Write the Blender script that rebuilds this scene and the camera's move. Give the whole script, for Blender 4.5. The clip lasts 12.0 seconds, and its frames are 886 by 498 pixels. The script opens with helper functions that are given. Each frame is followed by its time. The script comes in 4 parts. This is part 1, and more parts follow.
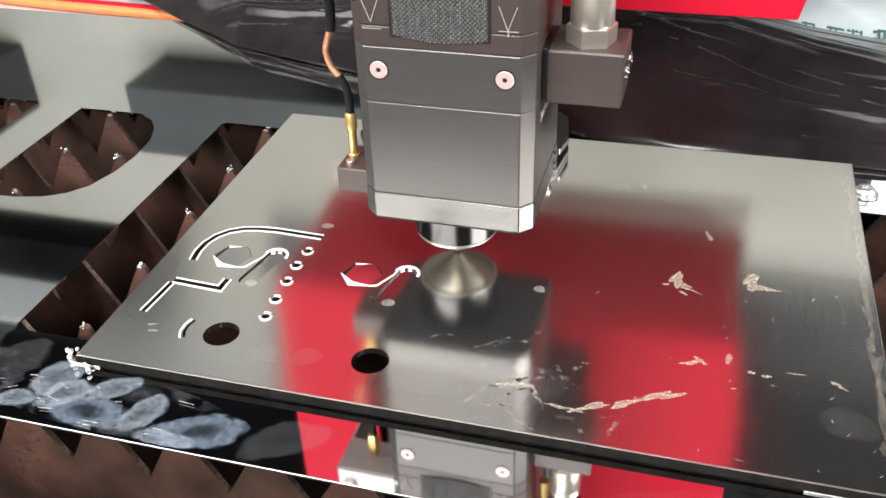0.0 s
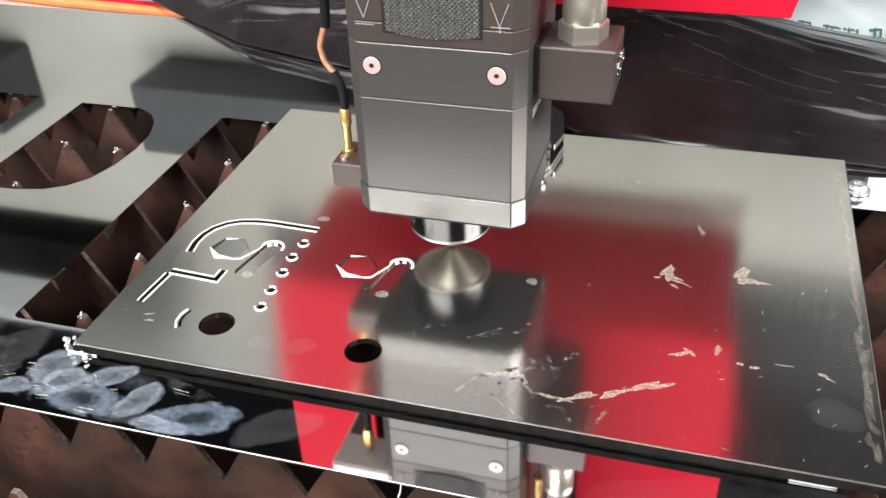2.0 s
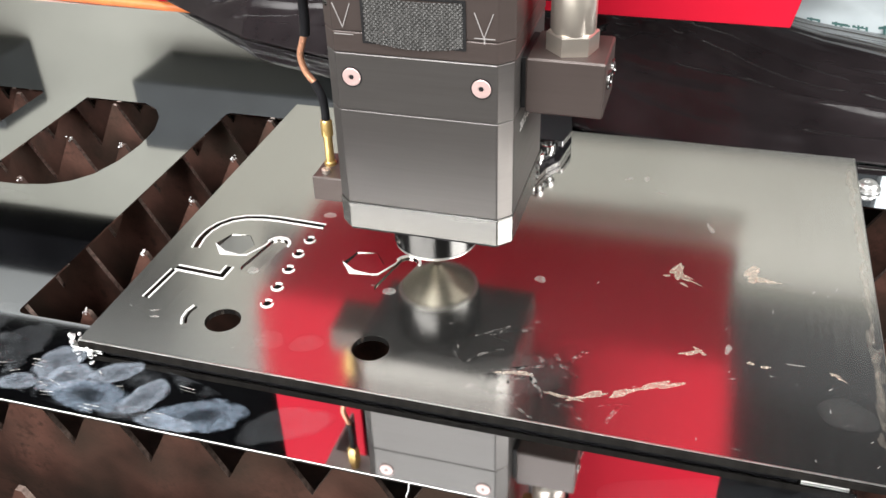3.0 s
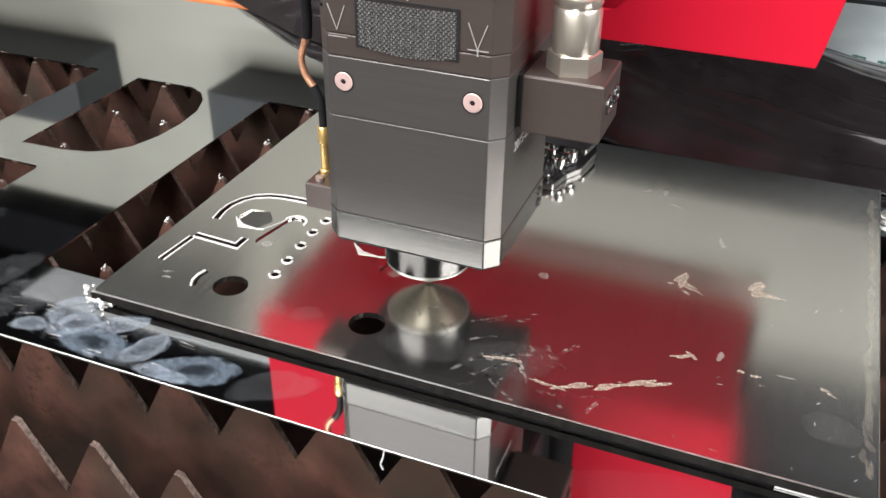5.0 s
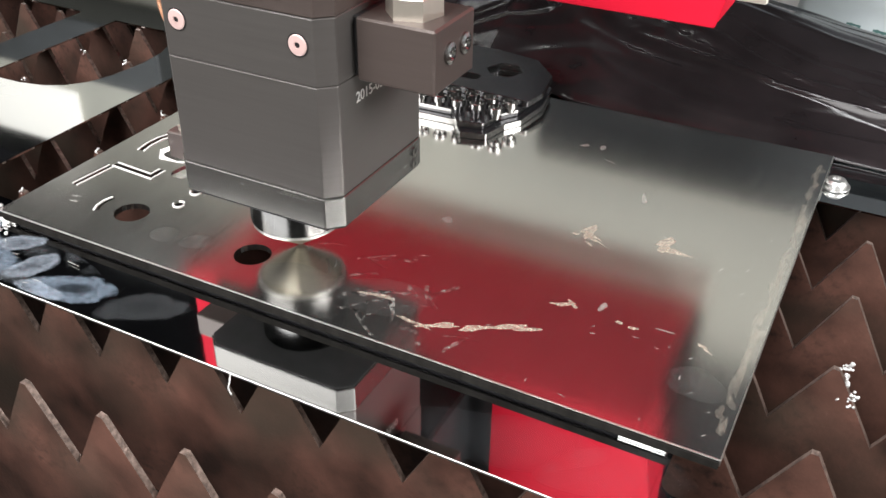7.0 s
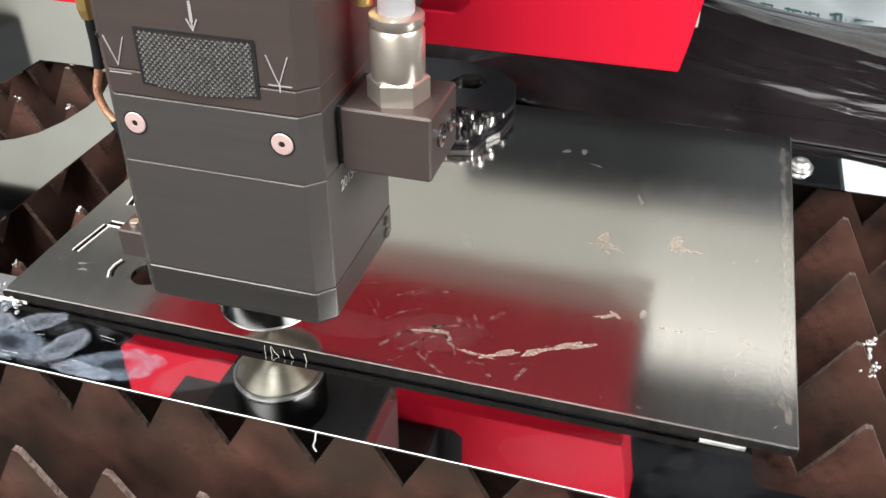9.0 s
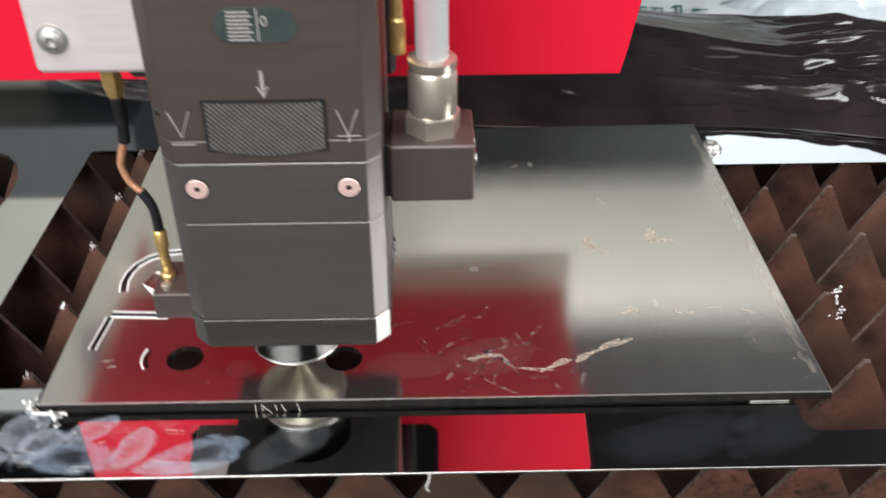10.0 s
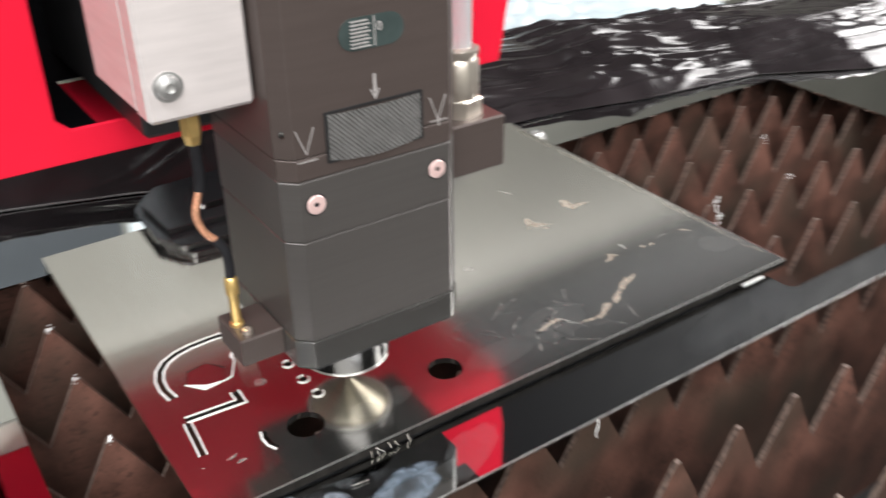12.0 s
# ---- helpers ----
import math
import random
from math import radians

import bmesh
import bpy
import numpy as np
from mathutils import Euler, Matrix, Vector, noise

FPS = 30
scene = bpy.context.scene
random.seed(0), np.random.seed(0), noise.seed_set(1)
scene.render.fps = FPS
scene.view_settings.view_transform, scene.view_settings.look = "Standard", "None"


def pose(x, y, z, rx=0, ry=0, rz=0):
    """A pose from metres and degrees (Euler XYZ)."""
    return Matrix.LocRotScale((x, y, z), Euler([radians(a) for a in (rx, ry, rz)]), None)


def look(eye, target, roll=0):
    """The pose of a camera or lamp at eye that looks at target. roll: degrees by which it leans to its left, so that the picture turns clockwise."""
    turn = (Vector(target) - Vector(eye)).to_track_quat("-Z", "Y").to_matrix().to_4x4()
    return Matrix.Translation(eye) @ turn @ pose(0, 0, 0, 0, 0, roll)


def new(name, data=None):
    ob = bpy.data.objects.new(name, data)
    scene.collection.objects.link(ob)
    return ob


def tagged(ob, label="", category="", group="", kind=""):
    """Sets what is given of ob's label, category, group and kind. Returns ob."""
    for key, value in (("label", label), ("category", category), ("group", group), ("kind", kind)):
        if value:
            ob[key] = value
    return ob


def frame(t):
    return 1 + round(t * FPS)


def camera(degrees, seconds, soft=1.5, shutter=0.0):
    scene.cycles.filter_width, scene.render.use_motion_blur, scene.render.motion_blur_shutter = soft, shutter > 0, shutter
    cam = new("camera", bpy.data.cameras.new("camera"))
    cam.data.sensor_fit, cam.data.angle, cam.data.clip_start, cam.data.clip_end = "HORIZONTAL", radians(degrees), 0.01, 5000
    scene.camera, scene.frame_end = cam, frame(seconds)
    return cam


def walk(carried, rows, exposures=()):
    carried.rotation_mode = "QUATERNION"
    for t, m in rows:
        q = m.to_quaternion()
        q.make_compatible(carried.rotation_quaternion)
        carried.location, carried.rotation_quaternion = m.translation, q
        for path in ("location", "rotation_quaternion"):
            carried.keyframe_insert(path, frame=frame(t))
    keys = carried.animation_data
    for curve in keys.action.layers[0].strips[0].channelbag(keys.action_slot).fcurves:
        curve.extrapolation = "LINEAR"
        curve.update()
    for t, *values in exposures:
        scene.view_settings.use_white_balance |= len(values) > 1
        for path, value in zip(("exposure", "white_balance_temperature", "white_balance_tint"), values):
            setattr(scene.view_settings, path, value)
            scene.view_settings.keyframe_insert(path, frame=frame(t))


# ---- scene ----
cam = camera(50.8, 12.0, shutter=0.5)
PATH = [
    (0, (0.263, -0.273, 0.281), (-0.212, 1.312, -0.844), -2.2),
    (0.5, (0.267, -0.273, 0.281), (-0.219, 1.308, -0.844), -2.5),
    (1, (0.266, -0.273, 0.282), (-0.227, 1.304, -0.846), -2.6),
    (1.5, (0.268, -0.275, 0.281), (-0.223, 1.299, -0.85), -2.3),
    (2, (0.27, -0.278, 0.28), (-0.214, 1.305, -0.842), -2.1),
    (2.5, (0.267, -0.274, 0.282), (-0.214, 1.3, -0.853), -2.0),
    (3, (0.266, -0.276, 0.278), (-0.22, 1.303, -0.849), -1.9),
    (5, (0.297, -0.287, 0.263), (-0.32, 1.29, -0.801), 0.8),
    (5.5, (0.347, -0.282, 0.253), (-0.415, 1.249, -0.785), 0.9),
    (6, (0.385, -0.263, 0.244), (-0.423, 1.238, -0.802), 0.3),
    (6.5, (0.389, -0.253, 0.237), (-0.403, 1.241, -0.832), 0.7),
    (7, (0.38, -0.254, 0.239), (-0.386, 1.24, -0.848), 0.8),
    (9, (0.3, -0.28, 0.268), (-0.165, 1.297, -0.871), 0.0),
    (9.5, (0.255, -0.289, 0.273), (-0.023, 1.304, -0.904), -0.9),
    (10, (0.178, -0.309, 0.297), (0.205, 1.333, -0.844), -0.3),
    (10.5, (0.103, -0.321, 0.308), (0.342, 1.343, -0.776), -1.0),
    (11, (0.062, -0.29, 0.306), (0.564, 1.322, -0.766), -1.9),
    (11.5, (-0.002, -0.281, 0.301), (0.579, 1.308, -0.766), -2.7),
    (12, (-0.072, -0.282, 0.281), (0.896, 1.161, -0.709), -0.9),
]
EXPO = ((0, 0.36), (3.2, 0.36), (5.5, 0.18), (7.2, 0.46), (9.5, 0.25), (10.5, -0.06), (11.5, -0.05), (12, 0.2))
walk(cam, [(t, look(eye, target, roll)) for t, eye, target, roll in PATH], exposures=EXPO)

# ---- light: workshop daylight from the right and behind, plus added overhead and wall lamps ----
world = bpy.data.worlds.new("world")
scene.world = world
world.use_nodes = True
bgn = world.node_tree.nodes["Background"]
bgn.inputs["Color"].default_value = (0.9, 0.95, 1.0, 1)
bgn.inputs["Strength"].default_value = 0.3
scene.view_settings.exposure = 0.12


def area(name, eye, target, sx, sy, power, color):
    d = bpy.data.lights.new(name, "AREA")
    d.shape, d.size, d.size_y, d.energy, d.color = "RECTANGLE", sx, sy, power, color
    ob = new(name, d)
    ob.matrix_world = look(eye, target)
    return ob


area("window_light", (3.3, -0.5, 2.1), (0, 0.1, 0.0), 2.6, 1.2, 170, (1.0, 0.98, 0.97))
area("door_light", (-1.6, -3.6, 2.3), (0, 0.1, 0.0), 5.2, 2.2, 300, (1.0, 0.98, 0.97))
# added fill from above for the upward faces
area("overhead_fill", (-0.6, -0.9, 2.86), (0.2, 0.1, 0), 2.4, 0.5, 95, (0.97, 0.99, 1.0))
# added lamp that brightens the far wall the steel mirrors
area("wall_wash", (-3.0, 1.6, 2.86), (-2.8, 3.7, 1.3), 5.6, 0.14, 44, (0.98, 1.0, 0.98))


# ---- materials ----
def mat(name, base, rough=0.5, metal=0.0, grain=0.15, scale=60.0, stretch=(1, 1, 1), bump=0.1, bump_scale=400.0, rough_var=0.15, coat=0.0, base2=None):
    m = bpy.data.materials.new(name)
    m.use_nodes = True
    nt = m.node_tree
    b = nt.nodes["Principled BSDF"]
    b.inputs["Metallic"].default_value = metal
    if coat:
        b.inputs["Coat Weight"].default_value = coat
        b.inputs["Coat Roughness"].default_value = 0.08
    tc = nt.nodes.new("ShaderNodeTexCoord")
    mp = nt.nodes.new("ShaderNodeMapping")
    mp.inputs["Scale"].default_value = stretch
    nt.links.new(tc.outputs["Object"], mp.inputs["Vector"])
    n1 = nt.nodes.new("ShaderNodeTexNoise")
    n1.inputs["Scale"].default_value = scale
    n1.inputs["Detail"].default_value = 6
    nt.links.new(mp.outputs["Vector"], n1.inputs["Vector"])
    n2 = nt.nodes.new("ShaderNodeTexNoise")
    n2.inputs["Scale"].default_value = bump_scale
    n2.inputs["Detail"].default_value = 3
    nt.links.new(mp.outputs["Vector"], n2.inputs["Vector"])
    ramp = nt.nodes.new("ShaderNodeValToRGB")
    lo = [max(0, c * (1 - grain)) for c in base]
    hi = [min(1, c * (1 + grain)) for c in (base2 or base)]
    ramp.color_ramp.elements[0].color = (*lo, 1)
    ramp.color_ramp.elements[1].color = (*hi, 1)
    ramp.color_ramp.elements[0].position, ramp.color_ramp.elements[1].position = 0.3, 0.7
    nt.links.new(n1.outputs["Fac"], ramp.inputs["Fac"])
    nt.links.new(ramp.outputs["Color"], b.inputs["Base Color"])
    mr = nt.nodes.new("ShaderNodeMapRange")
    mr.inputs["To Min"].default_value = max(0.0, rough * (1 - rough_var))
    mr.inputs["To Max"].default_value = min(1.0, rough * (1 + rough_var))
    nt.links.new(n1.outputs["Fac"], mr.inputs["Value"])
    nt.links.new(mr.outputs["Result"], b.inputs["Roughness"])
    if bump:
        bp = nt.nodes.new("ShaderNodeBump")
        bp.inputs["Strength"].default_value = bump
        bp.inputs["Distance"].default_value = 0.0005
        nt.links.new(n2.outputs["Fac"], bp.inputs["Height"])
        nt.links.new(bp.outputs["Normal"], b.inputs["Normal"])
    return m


def dull(m, level=0.0):
    """Takes the sheen off a material."""
    m.node_tree.nodes["Principled BSDF"].inputs["Specular IOR Level"].default_value = level
    return m


def glow(name, color, strength):
    m = bpy.data.materials.new(name)
    m.use_nodes = True
    b = m.node_tree.nodes["Principled BSDF"]
    b.inputs["Base Color"].default_value = (*color, 1)
    b.inputs["Emission Color"].default_value = (*color, 1)
    b.inputs["Emission Strength"].default_value = strength
    return m


def smear(name, color, cover, scale, rough=0.6, metal=0.0):
    """A thin, patchy film on a surface."""
    m = mat(name, color, rough, metal, 0.3, scale * 2, bump=0.2)
    nt = m.node_tree
    b = nt.nodes["Principled BSDF"]
    tc = nt.nodes.new("ShaderNodeTexCoord")
    n = nt.nodes.new("ShaderNodeTexNoise")
    n.inputs["Scale"].default_value, n.inputs["Detail"].default_value = scale, 8
    nt.links.new(tc.outputs["Object"], n.inputs["Vector"])
    mr = nt.nodes.new("ShaderNodeMapRange")
    mr.inputs["From Min"].default_value, mr.inputs["From Max"].default_value = 0.3, 0.75
    mr.inputs["To Min"].default_value, mr.inputs["To Max"].default_value = cover * 0.3, cover
    nt.links.new(n.outputs["Fac"], mr.inputs["Value"])
    nt.links.new(mr.outputs["Result"], b.inputs["Alpha"])
    return m


def cloud(name, color, cover, scale):
    """A haze that thins out to nothing between its patches."""
    m = smear(name, color, cover, scale)
    mr = [n for n in m.node_tree.nodes if n.type == "MAP_RANGE"][-1]
    mr.inputs["From Min"].default_value, mr.inputs["From Max"].default_value = 0.5, 0.82
    mr.inputs["To Min"].default_value = 0.0
    return m


def speckle(m):
    """Dark scale spots, gathered in patches."""
    nt = m.node_tree
    b = nt.nodes["Principled BSDF"]
    src = b.inputs["Base Color"].links[0].from_socket
    tc = nt.nodes["Texture Coordinate"]
    fine, patch = nt.nodes.new("ShaderNodeTexNoise"), nt.nodes.new("ShaderNodeTexNoise")
    r1, r2 = nt.nodes.new("ShaderNodeMapRange"), nt.nodes.new("ShaderNodeMapRange")
    for n, r, sc, lo, hi in ((fine, r1, 260, 0.48, 0.72), (patch, r2, 17, 0.46, 0.72)):
        n.inputs["Scale"].default_value, n.inputs["Detail"].default_value = sc, 5
        nt.links.new(tc.outputs["Object"], n.inputs["Vector"])
        r.inputs["From Min"].default_value, r.inputs["From Max"].default_value = lo, hi
        nt.links.new(n.outputs["Fac"], r.inputs["Value"])
    mu, mx = nt.nodes.new("ShaderNodeMath"), nt.nodes.new("ShaderNodeMix")
    mu.operation = "MULTIPLY"
    nt.links.new(r1.outputs["Result"], mu.inputs[0])
    nt.links.new(r2.outputs["Result"], mu.inputs[1])
    mx.data_type = "RGBA"
    mx.inputs["B"].default_value = (0.016, 0.011, 0.009, 1)
    nt.links.new(mu.outputs[0], mx.inputs["Factor"])
    nt.links.new(src, mx.inputs["A"])
    tone, tr, tm, inf = nt.nodes.new("ShaderNodeTexNoise"), nt.nodes.new("ShaderNodeMapRange"), nt.nodes.new("ShaderNodeMix"), nt.nodes.new("ShaderNodeObjectInfo")
    tone.noise_dimensions = "4D"
    tone.inputs["Scale"].default_value, tone.inputs["Detail"].default_value = 13, 2
    wv = nt.nodes.new("ShaderNodeMath")
    wv.operation, wv.inputs[1].default_value = "MULTIPLY", 40
    nt.links.new(inf.outputs["Random"], wv.inputs[0])
    nt.links.new(wv.outputs[0], tone.inputs["W"])
    nt.links.new(tc.outputs["Object"], tone.inputs["Vector"])
    tr.inputs["From Min"].default_value, tr.inputs["From Max"].default_value = 0.48, 0.66
    tr.inputs["To Max"].default_value = 0.75
    nt.links.new(tone.outputs["Fac"], tr.inputs["Value"])
    tm.data_type = "RGBA"
    tm.inputs["B"].default_value = (0.058, 0.046, 0.034, 1)
    nt.links.new(tr.outputs["Result"], tm.inputs["Factor"])
    nt.links.new(mx.outputs["Result"], tm.inputs["A"])
    nt.links.new(tm.outputs["Result"], b.inputs["Base Color"])


BRUSHED = mat("brushed_steel", (0.64, 0.63, 0.605), 0.14, 0.985, 0.03, 30, (14, 1, 1), 0.006, 700, 0.25)
# the thin plate sags a little, which shifts what it mirrors
nt = BRUSHED.node_tree
fine, fmap, fmix = nt.nodes.new("ShaderNodeTexNoise"), nt.nodes.new("ShaderNodeMapRange"), nt.nodes.new("ShaderNodeMix")
fine.inputs["Scale"].default_value, fine.inputs["Detail"].default_value = 1500, 2
fmap.inputs["From Min"].default_value, fmap.inputs["From Max"].default_value = 0.3, 0.7
fmap.inputs["To Min"].default_value, fmap.inputs["To Max"].default_value = 0.78, 1.12
fmix.data_type, fmix.blend_type = "RGBA", "MULTIPLY"
fmix.inputs["Factor"].default_value = 1.0
nt.links.new(nt.nodes["Texture Coordinate"].outputs["Object"], fine.inputs["Vector"])
nt.links.new(fine.outputs["Fac"], fmap.inputs["Value"])
nt.links.new(nt.nodes["Color Ramp"].outputs["Color"], fmix.inputs["A"])
nt.links.new(fmap.outputs["Result"], fmix.inputs["B"])
nt.links.new(fmix.outputs["Result"], nt.nodes["Principled BSDF"].inputs["Base Color"])
tcw, sxyz = nt.nodes.new("ShaderNodeTexCoord"), nt.nodes.new("ShaderNodeSeparateXYZ")
sub, sq, mul = (nt.nodes.new("ShaderNodeMath") for _ in range(3))
sub.operation, sub.inputs[1].default_value = "SUBTRACT", 0.08
sq.operation, sq.inputs[1].default_value = "POWER", 2.0
mul.operation, mul.inputs[1].default_value = "MULTIPLY", 0.19
wb = nt.nodes.new("ShaderNodeBump")
wb.inputs["Distance"].default_value = 1.0
nt.links.new(tcw.outputs["Object"], sxyz.inputs["Vector"])
nt.links.new(sxyz.outputs["Y"], sub.inputs[0])
nt.links.new(sub.outputs[0], sq.inputs[0])
nt.links.new(sq.outputs[0], mul.inputs[0])
nt.links.new(mul.outputs[0], wb.inputs["Height"])
nt.links.new(wb.outputs["Normal"], nt.nodes["Bump"].inputs["Normal"])
MIRROR = mat("mirror_steel", (0.66, 0.67, 0.67), 0.035, 1.0, 0.03, 8, bump=0.0, rough_var=0.5)
# melted metal whose near-white base also carries the window glints
MELT = mat("melt_with_painted_glint", (0.9, 0.9, 0.88), 0.5, 0.3, 0.1, 300, bump=0.4)
BRIGHT = mat("bright_cut_edge", (0.62, 0.62, 0.6), 0.38, 1.0, 0.1, 300, bump=0.2)
RUST = mat("rusty_steel", (0.056, 0.029, 0.022), 0.52, 0.3, 0.35, 32, bump=0.4, bump_scale=500, base2=(0.138, 0.064, 0.047))
speckle(RUST)
SLATEDGE = mat("worn_slat_edge", (0.17, 0.125, 0.105), 0.45, 0.5, 0.55, 420, bump=0.6, bump_scale=900)
SLAG = mat("slag", (0.78, 0.77, 0.75), 0.4, 0.7, 0.4, 500, bump=0.8, bump_scale=900)
ANOD = mat("grey_anodised_aluminium", (0.108, 0.1, 0.095), 0.36, 0.55, 0.04, 25, (1, 1, 30), 0.012, 300)
ANOD2 = mat("brown_grey_anodised_aluminium", (0.080, 0.062, 0.056), 0.42, 0.4, 0.04, 25, (1, 1, 20), 0.012, 300)
PLATE_L = mat("light_anodised_plate", (0.14, 0.137, 0.13), 0.26, 0.8, 0.1, 25, (1, 1, 20), 0.012, 300)
KNURL = mat("knurled_metal", (0.085, 0.083, 0.08), 0.5, 0.6, 0.15, 200)
STEEL = mat("polished_steel", (0.36, 0.36, 0.355), 0.24, 1.0, 0.08, 60, bump=0.05)
NICKEL = mat("nickel_plated_brass", (0.7, 0.64, 0.56), 0.3, 0.85, 0.08, 60, bump=0.05)
BRASS = mat("gold_brass", (0.9, 0.62, 0.24), 0.32, 0.85, 0.12, 150, bump=0.15)
COPPER = mat("copper_braid", (0.72, 0.36, 0.22), 0.35, 0.6, 0.25, 900, bump=0.6, bump_scale=1500)
RUBBER = dull(mat("black_rubber", (0.018, 0.018, 0.02), 0.4, 0.0, 0.2, 100), 0.1)
BLACK = mat("black_metal", (0.02, 0.02, 0.021), 0.45, 0.3, 0.2, 80)
RED = dull(mat("red_paint", (0.60, 0.012, 0.034), 0.46, 0.0, 0.05, 12, bump=0.03, bump_scale=900), 0.03)
SILVER = mat("silver_sheet_metal", (0.66, 0.61, 0.595), 0.38, 0.35, 0.06, 40, (1, 1, 8), 0.01, 600)
FILM = mat("black_plastic_film", (0.016, 0.013, 0.014), 0.15, 0.0, 0.3, 25, bump=0.1, bump_scale=140, rough_var=0.4)
FILM.node_tree.nodes['Principled BSDF'].inputs['Specular IOR Level'].default_value = 0.36
BLUEFILM = mat("pale_blue_plastic", (0.46, 0.53, 0.56), 0.25, 0.0, 0.12, 30, bump=0.3, bump_scale=60)
WHITEMARK = mat("white_marking", (0.75, 0.74, 0.72), 0.6, 0, 0.05, 300)
WHITEINK = mat("white_engraving", (0.33, 0.31, 0.30), 0.6, 0, 0.1, 300)
FLOORM = mat("dark_concrete", (0.05, 0.048, 0.045), 0.85, 0, 0.3, 6, bump=0.3, bump_scale=60)
WALLM = mat("cream_wall_paint", (0.53, 0.525, 0.47), 0.8, 0, 0.08, 1.5, bump=0.1, bump_scale=60)
CEILM = dull(mat("dark_roof_panels", (0.012, 0.012, 0.014), 0.8, 0, 0.3, 2, bump=0.1, bump_scale=30))
PANELM = mat("blue_grey_paint", (0.105, 0.12, 0.135), 0.6, 0, 0.12, 3, bump=0.1, bump_scale=60)
DARKM = mat("dark_cabinet_paint", (0.045, 0.05, 0.055), 0.5, 0, 0.2, 4)
GLASSB = glow("bright_daylight_glass", (1.0, 0.98, 0.93), 0.78)
ROOFGLOW = glow("added_roof_glow", (0.95, 0.98, 1.0), 0.16)
LEFTGLOW = glow("added_left_glow", (1.0, 0.98, 0.93), 0.41)
BAGM = mat("white_blue_bag", (0.52, 0.58, 0.6), 0.3, 0, 0.12, 25, bump=0.4, bump_scale=50)
PRINT = mat("green_print", (0.05, 0.14, 0.13), 0.6, 0, 0.1, 100)
BEIGE = mat("beige_paint", (0.74, 0.72, 0.64), 0.5, 0, 0.06, 12)
EDGESHADE = dull(mat("edge_shade", (0.014, 0.013, 0.012), 0.8, 0.0, 0.3, 300, (1, 1, 0.2)))
UNDERDARK = dull(mat("underside_dark", (0.035, 0.035, 0.036), 0.6, 0.0, 0.2, 80), 0.1)
SLATE = dull(mat("slate_grey_paint", (0.065, 0.075, 0.083), 0.5, 0.0, 0.15, 30), 0.2)
STRIPM = dull(mat("dark_grey_reflected_strip", (0.055, 0.058, 0.063), 0.5, 0.0, 0.2, 30), 0.1)
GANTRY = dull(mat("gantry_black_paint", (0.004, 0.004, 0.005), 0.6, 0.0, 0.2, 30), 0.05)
CYL = mat("dark_polished_cylinder", (0.085, 0.085, 0.084), 0.2, 1.0, 0.08, 60, bump=0.02)
ORANGE = mat("orange_hose", (0.75, 0.22, 0.06), 0.4, 0, 0.1, 80)
# dark base stands in for the black film that the polished cards mirror
DARKMIRRORED = mat("steel_with_painted_dark_reflection", (0.05, 0.05, 0.056), 0.25, 0.7, 0.1, 60, bump=0.05)
PINKSTEEL = mat("screw_steel", (0.74, 0.53, 0.50), 0.38, 0.4, 0.06, 200, bump=0.05)
CONE = mat("turned_brass_steel", (0.42, 0.39, 0.32), 0.36, 1.0, 0.1, 80, (1, 1, 20), 0.1)
WINDOWM = mat("dark_scale_glass", (0.036, 0.05, 0.048), 0.2, 0, 0.2, 100, coat=0.2)
THREADM = glow("hot_thread", (1.0, 0.93, 0.82), 0.7)
BLUEGLASS = glow("pale_daylight_glass", (0.86, 0.95, 1.0), 0.6)
BOLTM = mat("rough_bolt_steel", (0.55, 0.55, 0.54), 0.42, 0.9, 0.1, 200)
STAIN = smear("tan_residue", (0.56, 0.47, 0.38), 0.55, 420)
EDGESTAIN = smear("edge_residue", (0.5, 0.44, 0.36), 0.1, 420)
HAZE = smear("pale_scuff", (0.66, 0.64, 0.6), 0.28, 500)
CLOUD = cloud("grease_haze", (0.5, 0.54, 0.58), 0.06, 110)
SCUFF = cloud("rubbed_scuff", (0.66, 0.62, 0.58), 0.13, 260)
SCRATCHM = smear("scratch_marks", (0.72, 0.7, 0.66), 0.5, 900)
CLEAR = mat("clear_hose", (0.75, 0.78, 0.8), 0.12, 0, 0.05, 50, bump=0)
CLEAR.node_tree.nodes["Principled BSDF"].inputs["Transmission Weight"].default_value = 0.6


# ---- mesh helpers ----
def link(name, bm, material, parent=None, label="", smooth=False):
    me = bpy.data.meshes.new(name)
    bmesh.ops.recalc_face_normals(bm, faces=bm.faces)
    bm.to_mesh(me)
    bm.free()
    me.materials.append(material)
    if smooth:
        for p in me.polygons:
            p.use_smooth = True
        me.set_sharp_from_angle(angle=radians(35))
    ob = new(name, me)
    if parent:
        ob.parent = parent
    return tagged(ob, label)


def part(name, bm, material, parent, label="", smooth=False):
    return link(name, bm, material, parent, label, smooth)


def bevelled(bm, w, seg=1):
    if w:
        bmesh.ops.bevel(bm, geom=list(bm.edges), offset=w, segments=seg, affect="EDGES", profile=0.6)
    return bm


def box(x0, x1, y0, y1, z0, z1, w=0.0006):
    bm = bmesh.new()
    bmesh.ops.create_cube(bm, size=1, matrix=Matrix.Translation(((x0 + x1) / 2, (y0 + y1) / 2, (z0 + z1) / 2)) @ Matrix.Diagonal((x1 - x0, y1 - y0, z1 - z0, 1)))
    return bevelled(bm, w)


